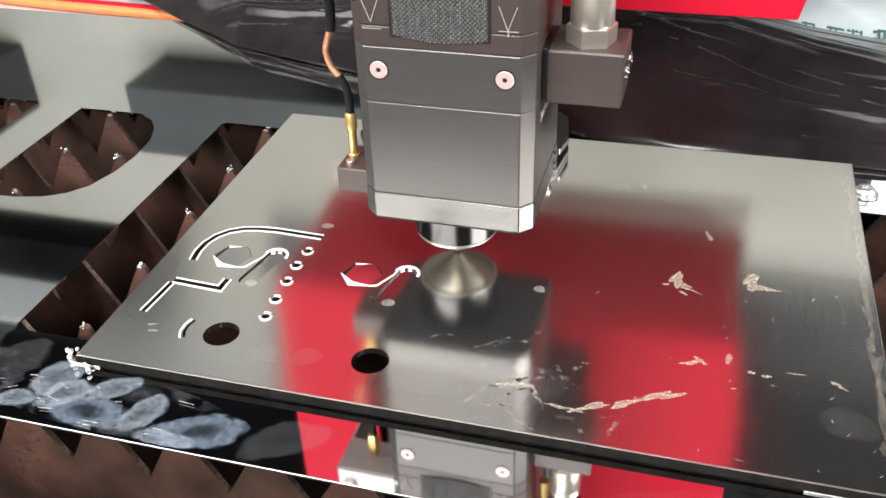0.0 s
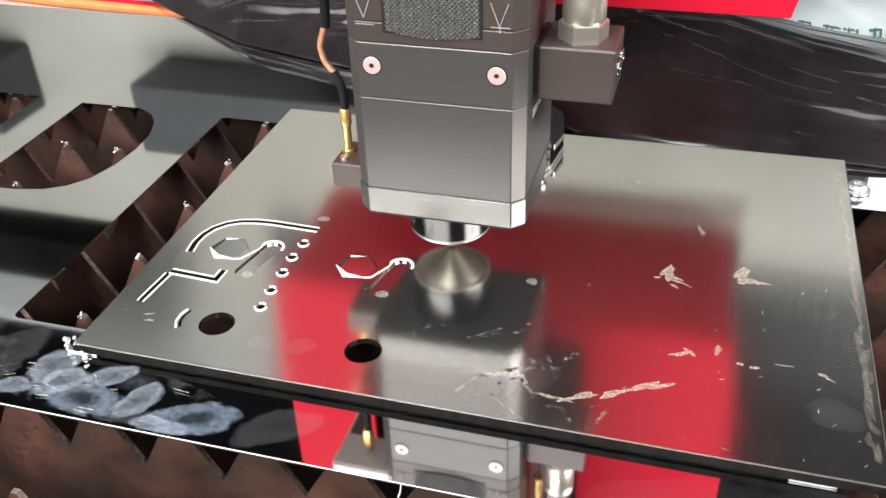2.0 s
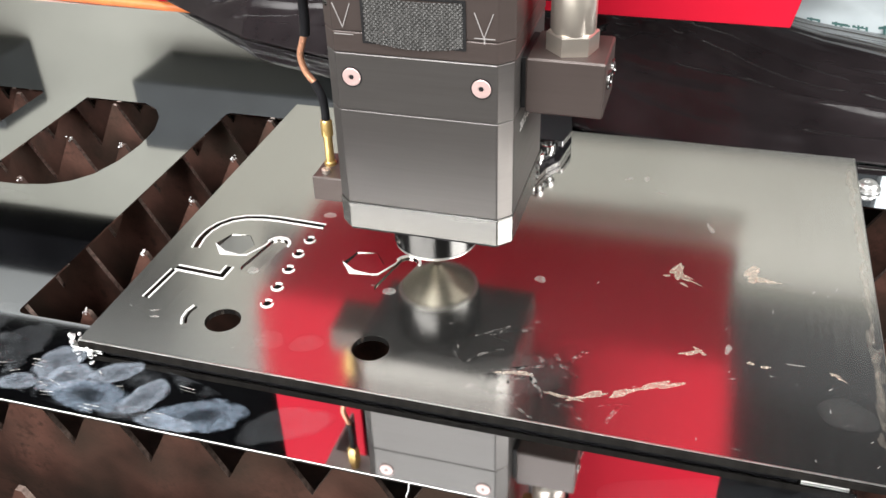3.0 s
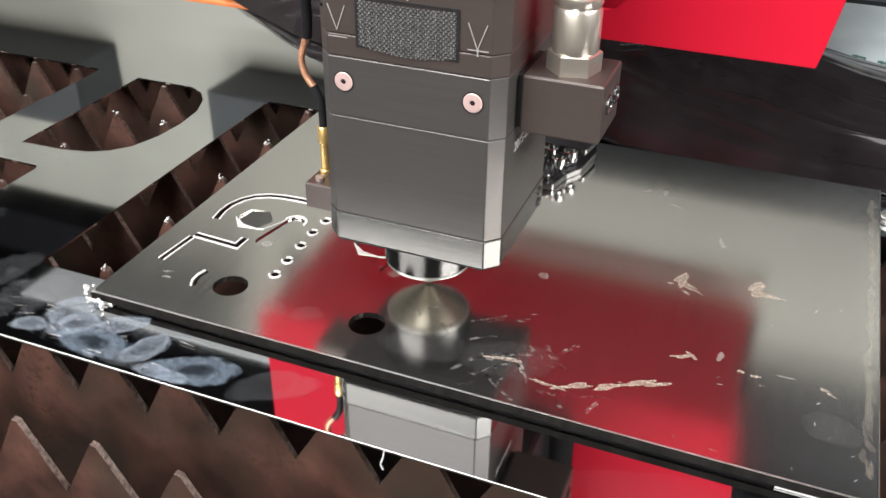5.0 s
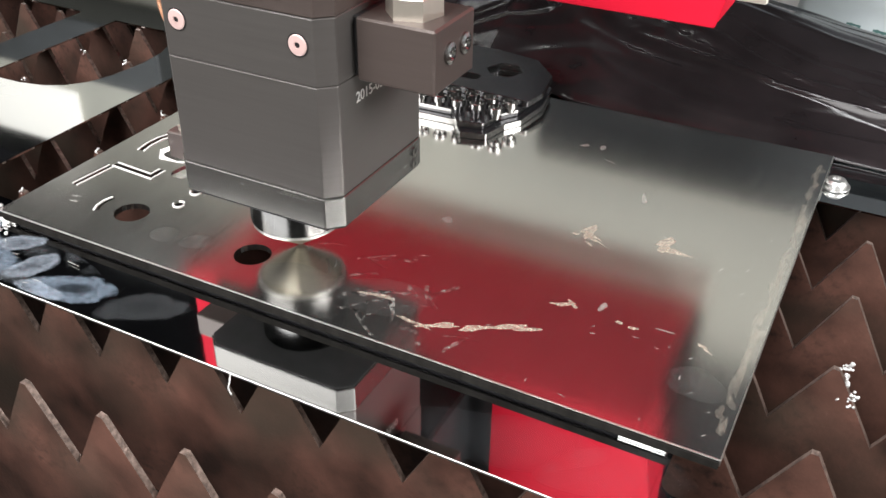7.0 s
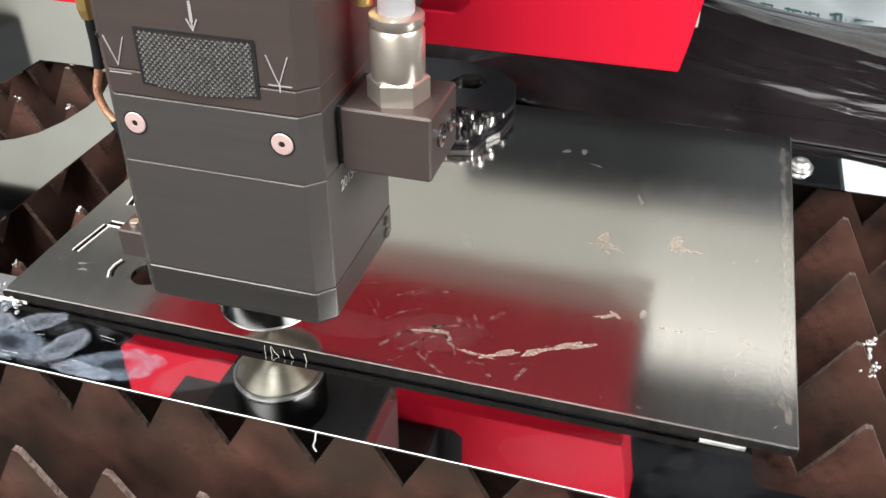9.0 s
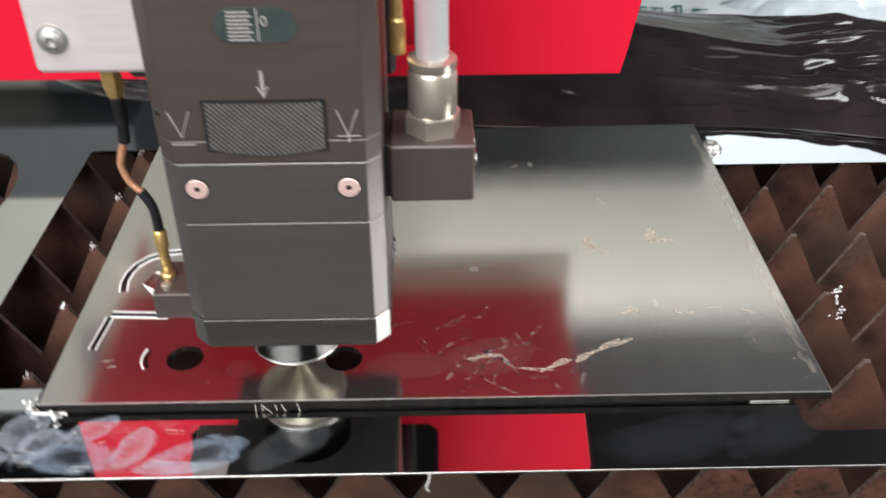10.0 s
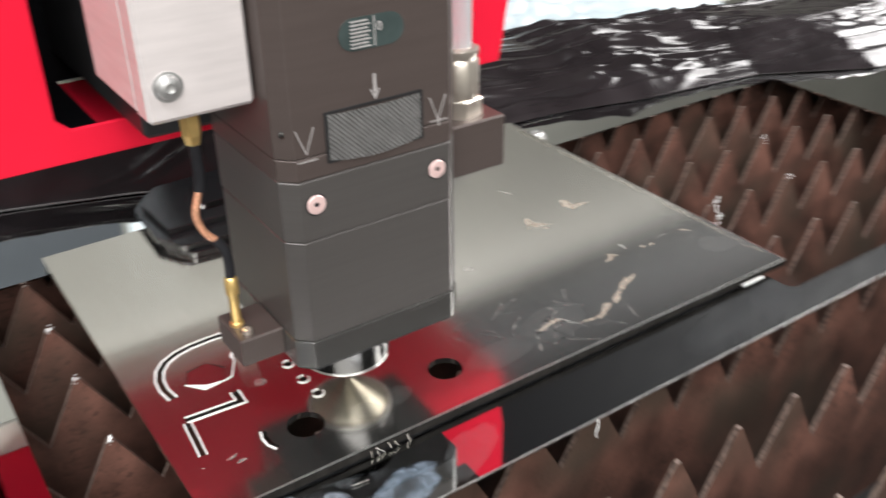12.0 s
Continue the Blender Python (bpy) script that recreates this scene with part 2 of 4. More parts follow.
def prism(loops, z0, z1, w=0.0):
    """Polygon (first loop) with holes (further loops), extruded from z0 to z1."""
    bm = bmesh.new()
    edges = []
    for loop in loops:
        vs = [bm.verts.new((x, y, z0)) for x, y in loop]
        edges += [bm.edges.new((vs[i], vs[(i + 1) % len(vs)])) for i in range(len(vs))]
    bmesh.ops.triangle_fill(bm, use_beauty=True, use_dissolve=False, edges=edges)
    bmesh.ops.dissolve_limit(bm, angle_limit=0.01, verts=bm.verts, edges=bm.edges) if len(loops) == 1 else None
    r = bmesh.ops.extrude_face_region(bm, geom=list(bm.faces))
    bmesh.ops.translate(bm, vec=(0, 0, z1 - z0), verts=[v for v in r["geom"] if isinstance(v, bmesh.types.BMVert)])
    if w:
        rim = [e for e in bm.edges if e.calc_length() > 2 * w and len(e.link_faces) == 2 and e.calc_face_angle(0) > 0.5]
        bmesh.ops.bevel(bm, geom=rim, offset=w, segments=1, affect="EDGES")
    return bm


def lathe(profile, seg=40, at=(0, 0, 0)):
    """Profile of (radius, z) turned about z."""
    bm = bmesh.new()
    rings = []
    for r, z in profile:
        rings.append([bm.verts.new((at[0] + r * math.cos(2 * math.pi * i / seg), at[1] + r * math.sin(2 * math.pi * i / seg), at[2] + z)) for i in range(seg)] if r > 1e-6 else [bm.verts.new((at[0], at[1], at[2] + z))])
    for a, b in zip(rings, rings[1:]):
        for i in range(seg):
            j = (i + 1) % seg
            q = [a[i % len(a)], a[j % len(a)], b[j % len(b)], b[i % len(b)]]
            q = list(dict.fromkeys(q))
            if len(q) > 2:
                bm.faces.new(q)
    for ring in (rings[0], rings[-1]):
        if len(ring) > 2:
            bm.faces.new(ring)
    return bm


def turn(bm, m):
    bmesh.ops.transform(bm, matrix=m, verts=bm.verts)
    return bm


def smoothed(points, n=6):
    pts = [Vector(p) for p in points]
    out = []
    for i in range(len(pts) - 1):
        p0, p1, p2, p3 = pts[max(i - 1, 0)], pts[i], pts[i + 1], pts[min(i + 2, len(pts) - 1)]
        for k in range(n):
            t = k / n
            out.append(0.5 * ((2 * p1) + (p2 - p0) * t + (2 * p0 - 5 * p1 + 4 * p2 - p3) * t * t + (3 * p1 - p0 - 3 * p2 + p3) * t ** 3))
    return out + [pts[-1]]


def tube(points, r, seg=12, n=6):
    path = smoothed(points, n)
    bm = bmesh.new()
    rings = []
    up = Vector((0.3, 1, 0.2)).normalized()
    for i, p in enumerate(path):
        d = (path[min(i + 1, len(path) - 1)] - path[max(i - 1, 0)]).normalized()
        a = d.cross(up).normalized()
        b = d.cross(a)
        rings.append([bm.verts.new(p + r * (math.cos(2 * math.pi * k / seg) * a + math.sin(2 * math.pi * k / seg) * b)) for k in range(seg)])
    for a, b in zip(rings, rings[1:]):
        for i in range(seg):
            bm.faces.new((a[i], a[(i + 1) % seg], b[(i + 1) % seg], b[i]))
    bm.faces.new(rings[0])
    bm.faces.new(rings[-1])
    return bm


def rounded(x0, x1, y0, y1, r, n=5):
    out = []
    for cx, cy, a0 in ((x1 - r, y1 - r, 0), (x0 + r, y1 - r, 90), (x0 + r, y0 + r, 180), (x1 - r, y0 + r, 270)):
        out += [(cx + r * math.cos(radians(a0 + 90 * k / n)), cy + r * math.sin(radians(a0 + 90 * k / n))) for k in range(n + 1)]
    return out


def disc(cx, cy, r, n=28):
    return [(cx + r * math.cos(2 * math.pi * k / n), cy + r * math.sin(2 * math.pi * k / n)) for k in range(n)]


def ribbon(points, w):
    """Outline of a slit of width w along points."""
    pts = [Vector((*p, 0)) for p in points]
    left, right = [], []
    for i, p in enumerate(pts):
        a = (pts[i] - pts[i - 1]).normalized() if i else None
        b = (pts[i + 1] - pts[i]).normalized() if i < len(pts) - 1 else None
        d = ((a or b) + (b or a)).normalized()
        k = 1 / max(0.5, d.dot(a or b))
        nrm = Vector((-d.y, d.x, 0)) * w / 2 * k
        left.append((p + nrm)[:2])
        right.append((p - nrm)[:2])
    return left + right[::-1]


def empty(name, label, category, group="", kind=""):
    return tagged(new(name), label, category, group, kind)


# ---- the room ----
wall = link("wall_north", box(-7, 9, 4.0, 4.2, -0.9, 3.35, 0), WALLM)
tagged(wall, "cream painted workshop wall behind the machine", "wall", kind="structure")
for nm, b in (("wall_south", (-7, 9, -5.2, -5, -0.9, 3.35)), ("wall_west", (-7.2, -7, -5.2, 4.2, -0.9, 3.35)), ("wall_east", (9, 9.2, -5.2, 4.2, -0.9, 3.35))):
    tagged(link(nm, box(*b, 0), WALLM), "plain cream workshop wall", "wall", kind="structure")
tagged(link("floor", box(-7, 9, -5, 4, -1.0, -0.9, 0), FLOORM), "dark concrete workshop floor", "floor", kind="structure")
tagged(link("ceiling", box(-7.2, 9.2, -5.2, 4.2, 3.35, 3.5, 0), CEILM), "dark roof panels of the workshop", "ceiling", kind="structure")
win = empty("window_1", "bright band of workshop windows high in the wall", "window", kind="structure")
# glow panel added for the brightly lit far-left wall the sheet mirrors
part("glowing_pane", box(-6.9, -4.7, 3.97, 3.995, 2.42, 2.9, 0.004), LEFTGLOW, win)
for i in range(5):
    part("glowing_pane", box(0.15 + i * 1.3, 1.42 + i * 1.3, 3.97, 3.995, 2.95, 3.33, 0.004), GLASSB, win)
# glow panel added under the ceiling to brighten what the plate's left mirrors
part("glowing_pane", box(-4.2, -1.7, 3.45, 3.96, 3.335, 3.347, 0.002), ROOFGLOW, win, "dim glow panel added to brighten the plate's left")
# unseen dark block, added so the left of the sheet mirrors dark
tagged(link("dark_reflection_block", box(-7, -2.7, 3.7, 3.96, 2.87, 3.2, 0.01), CEILM), "unseen dark block added so the sheet's left mirrors dark", "beam", kind="structure")
win2 = empty("window_2", "pale blue-white lower workshop window", "window", kind="structure")
part("glowing_pane", box(0.92, 2.9, 3.97, 3.995, 1.7, 2.36, 0.004), BLUEGLASS, win2)
tagged(link("wall_panel", box(-1.7, 0.88, 3.95, 3.998, -0.9, 2.42, 0.004), PANELM), "blue-grey painted sliding door panel on the workshop wall", "wall panel", kind="structure")
for x0, x1 in ((-2.6, -1.2), (-5.2, -3.5)):
    tagged(link("wall_cabinet", box(x0, x1, 3.6, 3.99, 1.68, 2.08, 0.01), DARKM), "dark painted cabinet hung on the workshop wall", "cabinet", "wall cabinets")

# ---- serrated slats of the cutting table ----
PITCH, PHASE, TIP, ROOT = 0.0405, 0.106, -0.0064, -0.042


def slat(y, n0, n1, seed):
    rnd = random.Random(seed)
    bm = bmesh.new()
    top = []
    for k in range(n0, n1):
        x = PHASE + k * PITCH
        dz = rnd.uniform(-0.0010, 0.0)
        top += [(x - 0.0014, TIP + dz), (x + 0.0014, TIP + dz - rnd.uniform(0, 0.0006)), (x + PITCH / 2 + rnd.uniform(-0.0008, 0.0008), ROOT + rnd.uniform(-0.001, 0.001))]
    low = [(p[0], -0.12) for p in top]
    th = 0.0028
    f = [[bm.verts.new((x, yy, z)) for x, z in top] for yy in (-th / 2, th / 2)]
    g = [[bm.verts.new((x, yy, z)) for x, z in low] for yy in (-th / 2, th / 2)]
    for i in range(len(top) - 1):
        bm.faces.new((f[0][i], f[0][i + 1], g[0][i + 1], g[0][i]))
        bm.faces.new((f[1][i + 1], f[1][i], g[1][i], g[1][i + 1]))
        bm.faces.new((f[0][i + 1], f[0][i], f[1][i], f[1][i + 1])).material_index = 1
    ob = link("support_slat", bm, RUST)
    ob.data.materials.append(SLATEDGE)
    ob.location = (0, y, 0)
    return tagged(ob, "rusty brown serrated steel support slat of the cutting table", "slat", "support slats")


SLAT_Y = [-0.296, -0.242, -0.188, -0.134, -0.08, -0.026, 0.028, 0.082, 0.137, 0.191, 0.245, 0.299, 0.353, 0.407]
for i, y in enumerate(SLAT_Y):
    slat(y, -20, 26, i)
tray = tagged(link("slag_tray", box(-0.8, 1.3, -0.6, 0.6, -0.2, -0.19, 0.002), FLOORM), "dark dusty slag tray under the table slats", "tray")
bedframe = empty("table_frame", "black steel frame round the cutting table", "frame")
for b in ((-0.74, -0.715, -0.6, 0.6, -0.9, -0.03), (1.17, 1.2, -0.6, 0.6, -0.9, -0.03)):
    part("side_beam", box(*b, 0.002), BLACK, bedframe)


def slag_lump(x, y, z, r, seed):
    rnd = random.Random(seed)
    bm = bmesh.new()
    for _ in range(9):
        m = Matrix.Translation((x + rnd.gauss(0, r * 0.6), y + rnd.gauss(0, r * 0.4), z + rnd.gauss(0, r * 0.8))) @ Matrix.Rotation(rnd.uniform(0, 6), 4, "X") @ Matrix.Diagonal((r * rnd.uniform(0.2, 0.6), r * rnd.uniform(0.2, 0.5), r * rnd.uniform(0.3, 0.8), 1))
        bmesh.ops.create_icosphere(bm, subdivisions=1, radius=1, matrix=m)
    return tagged(link("slag_clump", bm, SLAG, smooth=False), "bright spattered slag clump stuck to a slat tooth", "slag", "slag clumps")


rs = random.Random(77)
bm = bmesh.new()
for k in range(46):
    t = rs.random()
    x, z = (0.392 + 0.0035 * t, -0.003 - 0.011 * t) if k % 2 else (0.3975 + rs.gauss(0, 0.0016), -0.0185 + rs.gauss(0, 0.0028))
    if k < 16:
        x, z = 0.392 + rs.gauss(0, 0.0015), -0.0042 + rs.gauss(0, 0.0016)
    bmesh.ops.create_icosphere(bm, subdivisions=1, radius=1, matrix=Matrix.Translation((x, 0.0803, z)) @ Matrix.Rotation(rs.uniform(0, 6), 4, "Y") @ Matrix.Diagonal((rs.uniform(0.0004, 0.0013), 0.0008, rs.uniform(0.0003, 0.0008), 1)))
tagged(link("slag_clump", bm, SLAG), "bright trail of spattered slag stuck to a slat tooth", "slag", "slag clumps")
for i, (x, y) in enumerate(((-0.016, 0.082), (-0.016, 0.137), (-0.016, 0.191), (-0.016, 0.028), (-0.137, 0.191), (-0.097, 0.191), (-0.137, 0.137), (0.511, 0.137), (0.471, 0.082))):
    slag_lump(x, y - 0.001, TIP - 0.001, 0.0016, 10 + i)

# ---- the big mirror-finish sheet with its cut-outs ----
SH1 = -0.0052
SH0 = SH1 - 0.0011
dcut = [(-0.161, 0.247), (-0.161, 0.126)] + [(-0.13, 0.127), (-0.112, 0.131), (-0.100, 0.138), (-0.091, 0.149), (-0.085, 0.168), (-0.083, 0.19), (-0.085, 0.212), (-0.092, 0.230), (-0.101, 0.241), (-0.113, 0.2475)]
loops = [[(-0.7, -0.039), (1.15, -0.039), (1.15, 0.42), (-0.7, 0.42)],
         rounded(-0.048, 0.30, 0.016, 0.247, 0.004), rounded(0.344, 0.624, -0.019, 0.218, 0.006), dcut,
         rounded(-0.33, -0.198, 0.135, 0.25, 0.004), rounded(-0.33, -0.126, 0.03, 0.103, 0.004), rounded(-0.55, -0.37, 0.02, 0.25, 0.01), rounded(0.66, 0.95, 0.0, 0.1, 0.01)]
sheet = tagged(link("steel_sheet", prism(loops, SH0, SH1), MIRROR), "mirror-finish stainless sheet with cut-outs on the slats", "sheet")


def blot(cx, cy, rx, ry, rot, z, seed, n=22, jag=0.12):
    rnd = random.Random(seed)
    bm = bmesh.new()
    ph = [rnd.uniform(0, 6.28) for _ in range(4)]
    vs = []
    for k in range(n):
        a = 2 * math.pi * k / n
        q = 1 + jag * (math.sin(2 * a + ph[0]) + 0.7 * math.sin(3 * a + ph[1]) + 0.5 * math.sin(5 * a + ph[2])) + rnd.uniform(-jag, jag) * 0.4
        u, v = rx * q * math.cos(a), ry * q * math.sin(a)
        c, s = math.cos(radians(rot)), math.sin(radians(rot))
        vs.append(bm.verts.new((cx + c * u - s * v, cy + s * u + c * v, z)))
    bm.faces.new(vs)
    return bm


def glove_print(name, color, cover, rim, core):
    """A greasy print: a pale mottled patch, paler towards its rim, thin at its core."""
    m = mat(name, color, 0.55, 0.0, 0.35, 500, bump=0.2)
    nt = m.node_tree
    uv, ln = nt.nodes.new("ShaderNodeUVMap"), nt.nodes.new("ShaderNodeVectorMath")
    ln.operation = "LENGTH"
    nt.links.new(uv.outputs["UV"], ln.inputs[0])
    tc = nt.nodes["Texture Coordinate"]
    big, small = nt.nodes.new("ShaderNodeTexNoise"), nt.nodes.new("ShaderNodeTexNoise")
    for n, sc in ((big, 150), (small, 420)):
        n.inputs["Scale"].default_value, n.inputs["Detail"].default_value = sc, 6
        nt.links.new(tc.outputs["Object"], n.inputs["Vector"])
    a1 = nt.nodes.new("ShaderNodeMath")
    a1.operation, a1.inputs[1].default_value, a1.inputs[2].default_value = "MULTIPLY_ADD", 0.7, -0.35
    nt.links.new(big.outputs["Fac"], a1.inputs[0])
    a2 = nt.nodes.new("ShaderNodeMath")
    a2.operation = "ADD"
    nt.links.new(ln.outputs["Value"], a2.inputs[0])
    nt.links.new(a1.outputs[0], a2.inputs[1])
    ramp = nt.nodes.new("ShaderNodeValToRGB")
    e = ramp.color_ramp.elements
    e[0].position, e[0].color = 0.25, (core, core, core, 1)
    e[1].position, e[1].color = 0.55, (0.75, 0.75, 0.75, 1)
    for p, v in ((0.80, rim), (0.93, 0.25), (1.0, 0.0)):
        q = e.new(p)
        q.color = (v, v, v, 1)
    nt.links.new(a2.outputs[0], ramp.inputs["Fac"])
    m1 = nt.nodes.new("ShaderNodeMapRange")
    m1.inputs["From Min"].default_value, m1.inputs["From Max"].default_value = 0.3, 0.7
    m1.inputs["To Min"].default_value, m1.inputs["To Max"].default_value = cover * 0.55, cover
    nt.links.new(small.outputs["Fac"], m1.inputs["Value"])
    mu = nt.nodes.new("ShaderNodeMath")
    mu.operation = "MULTIPLY"
    nt.links.new(ramp.outputs["Color"], mu.inputs[0])
    nt.links.new(m1.outputs["Result"], mu.inputs[1])
    nt.links.new(mu.outputs[0], nt.nodes["Principled BSDF"].inputs["Alpha"])
    return m


PRINTS = (glove_print("glove_print_pale", (0.42, 0.48, 0.56), 0.32, 1.0, 0.5), glove_print("glove_print_ringed", (0.34, 0.43, 0.54), 0.30, 0.8, 0.15), glove_print("glove_print_faint", (0.34, 0.36, 0.38), 0.07, 0.8, 0.6), glove_print("glove_print_thin", (0.34, 0.37, 0.40), 0.02, 0.6, 1.0))


HAZEFILM = glove_print("faint_haze", (0.55, 0.54, 0.52), 0.03, 0.7, 1.0)


def fan(cx, cy, rx, ry, rot, z, seed, jag=0.06, n=36):
    """An oval patch whose UV map runs from its middle (0) to its rim (1)."""
    rnd = random.Random(seed)
    bm = bmesh.new()
    uvl = bm.loops.layers.uv.new("UVMap")
    ph = [rnd.uniform(0, 6.28) for _ in range(3)]
    c, s_ = math.cos(radians(rot)), math.sin(radians(rot))
    mid = bm.verts.new((cx, cy, z))
    ring = []
    for k in range(n):
        a = 2 * math.pi * k / n
        q = 1 + jag * (math.sin(2 * a + ph[0]) + 0.7 * math.sin(3 * a + ph[1]) + 0.4 * math.sin(5 * a + ph[2]))
        u, v = rx * q * math.cos(a), ry * q * math.sin(a)
        ring.append(bm.verts.new((cx + c * u - s_ * v, cy + s_ * u + c * v, z)))
    for k in range(n):
        f = bm.faces.new((mid, ring[k], ring[(k + 1) % n]))
        for lp, a in zip(f.loops, (None, k, k + 1)):
            lp[uvl].uv = (0, 0) if a is None else (math.cos(2 * math.pi * a / n), math.sin(2 * math.pi * a / n))
    return bm


# (x, y, long radius, short radius, turn, kind of print)
SMUDGES = ((0.022, -0.0275, 0.0175, 0.0082, 4, 1), (0.0265, -0.0110, 0.0105, 0.0058, 40, 0), (0.0475, -0.0225, 0.0130, 0.0060, 68, 0), (0.0770, -0.0270, 0.0185, 0.0085, 10, 1), (0.064, -0.0345, 0.0130, 0.0038, 4, 0),
           (-0.0040, -0.0105, 0.0125, 0.0085, 70, 0), (0.0060, -0.0200, 0.0120, 0.0065, 35, 0), (-0.0150, -0.0275, 0.0085, 0.0050, 20, 0), (-0.0320, -0.0050, 0.0160, 0.0110, 60, 2), (-0.040, -0.0270, 0.0110, 0.0080, 30, 2), (-0.0600, 0.0040, 0.0170, 0.0110, 70, 2), (0.115, -0.0230, 0.0170, 0.0090, 30, 2), (0.040, -0.033, 0.012, 0.004, 0, 2), (-0.085, -0.015, 0.015, 0.009, 20, 2), (-0.11, 0.03, 0.02, 0.012, 80, 2),
           (0.285, -0.0220, 0.0300, 0.0120, 10, 3), (0.33, -0.0180, 0.0240, 0.0110, 20, 3))
for i, (x, y, a, b, r, kind) in enumerate(SMUDGES):
    part("glove_smudge", fan(x, y, a * 1.2, b * 1.25, r, SH1 + 0.0001 + 0.00004 * i, 40 + i, 0.09), PRINTS[kind], sheet, "pale blue-grey glove print")
rnd = random.Random(12)
for i in range(26):
    x, y, a = rnd.uniform(-0.06, 0.105), rnd.uniform(-0.036, -0.012), rnd.gauss(0.06, 0.25)
    d = rnd.uniform(0.002, 0.008)
    part("scratch", prism([ribbon([(x, y), (x + d * math.cos(a), y + d * math.sin(a))], rnd.uniform(0.00015, 0.0004))], SH1 + 0.0010, SH1 + 0.00103), SCRATCHM, sheet)
for x, y, a, b, i in ((-0.10, -0.012, 0.09, 0.022, 1), (0.03, -0.021, 0.06, 0.016, 2), (-0.16, 0.113, 0.05, 0.009, 4)):
    part("dust_haze", blot(x, y, a, b, 0, SH1 + 0.00005, 700 + i, n=40, jag=0.04), CLOUD, sheet, "thin cloudy grease haze")
bolt = empty("button_head_bolt", "steel button-head bolt on the sheet behind the plate", "bolt")
part("washer", lathe([(0.0075, 0), (0.0075, 0.0012), (0.004, 0.0012)], 28, (0.366, 0.238, SH1 + 0.0004)), BOLTM, bolt, smooth=True)
part("bolt_head", lathe([(0.0058, 0.0012), (0.0058, 0.003), (0.0045, 0.0046), (0.0025, 0.005), (0.0024, 0.0035), (0, 0.0035)], 28, (0.366, 0.238, SH1 + 0.0004)), BOLTM, bolt, smooth=True)

part("cut_edge", box(-0.7, 1.15, -0.0397, -0.0391, SH0, SH1 + 0.0002, 0.0002), BRIGHT, sheet, "bright cut front edge")

# ---- the brushed plate being cut ----
PT = 0.0030
HOLES = ((0.06, 0.030), (0.136, 0.028))
arc1 = [(0.0165, 0.0835), (0.0152, 0.092), (0.0158, 0.1), (0.0185, 0.1075), (0.0235, 0.1135), (0.0305, 0.1175), (0.039, 0.1195), (0.049, 0.1202), (0.0765, 0.1192)]
zig = [(0.0158, 0.0645), (0.0425, 0.0630), (0.0428, 0.0715)]
zig_leg = [(0.0135, 0.0375), (0.0156, 0.0622)]
crescent = [(0.0435, 0.0235), (0.0416, 0.0275), (0.0413, 0.032), (0.0425, 0.0365)]


def hexa(cx, cy, r):
    return [(cx + r * math.cos(radians(60 * k + 8)), cy + r * math.sin(radians(60 * k + 8))) for k in range(6)]


def obround(ax, ay, bx, by, r, n=8):
    a = math.atan2(by - ay, bx - ax)
    return [(bx + r * math.cos(a - math.pi / 2 + math.pi * k / n), by + r * math.sin(a - math.pi / 2 + math.pi * k / n)) for k in range(n + 1)] + \
           [(ax + r * math.cos(a + math.pi / 2 + math.pi * k / n), ay + r * math.sin(a + math.pi / 2 + math.pi * k / n)) for k in range(n + 1)]


TOOLS = (0.0, 0.0735)
plate_loops = [[(0, 0), (0.36, 0), (0.36, 0.265), (-0.001, 0.26)]] + [disc(x, y, 0.0088) for x, y in HOLES] + [ribbon(arc1, 0.0028), ribbon(zig, 0.0028), ribbon(zig_leg, 0.0024), ribbon(crescent, 0.0014)]
slug_loops = []
for dx in TOOLS:
    slug_loops += [hexa(0.0362 + dx, 0.0915, 0.0108), obround(0.0535 + dx, 0.0735, 0.0587 + dx, 0.097, 0.0050)]
GEAR = ((0.0739, 0.1047), (0.0731, 0.091), (0.0738, 0.0767), (0.0744, 0.0612), (0.0752, 0.0473))
plate_loops += slug_loops + [disc(x, y, 0.0019, 10) for x, y in GEAR]
plate = tagged(link("steel_plate", prism(plate_loops, -PT, 0.0), BRUSHED), "brushed stainless plate with cut slits and two round holes", "plate")
part("cut_edge", box(0.0, 0.36, -0.0003, 0.0006, -0.0002, 0.00012, 0.00005), BRIGHT, plate, "bright sheared edge")
# dark strip painted in for the shaded, mirrored gap below the front edge
part("edge_shade_strip", box(0.0, 0.36, -0.0012, -0.00035, -PT - 0.0006, -0.0003, 0.00005), EDGESHADE, plate, "dark strip painted for the shaded gap below the front edge")
part("cut_edge", box(0.36005, 0.3604, 0, 0.265, -PT, 0.00012, 0.0001), BRIGHT, plate)


for i, lp in enumerate(slug_loops):
    cx, cy = sum(p[0] for p in lp) / len(lp), sum(p[1] for p in lp) / len(lp)
    slug = link("cut_slug", prism([[((x - cx) * 0.975, (y - cy) * 0.975) for x, y in lp]], -PT, 0.0), BRUSHED)
    tagged(slug, "loose cut-out steel slug lying in its opening in the plate", "slug", "cut slugs")
    slug.matrix_world = pose(cx, cy, -0.0010, *((4.5, -1.5, 0) if i % 2 == 0 else (0.4, 0.6, 0)))


def burr(points, w, side, off):
    """A thin raised melt line beside a slit."""
    pts = ribbon(points, 2 * off)
    n = len(points)
    line = pts[:n] if side > 0 else pts[n:][::-1]
    return prism([ribbon(line, w)], 0.00002, 0.00035)


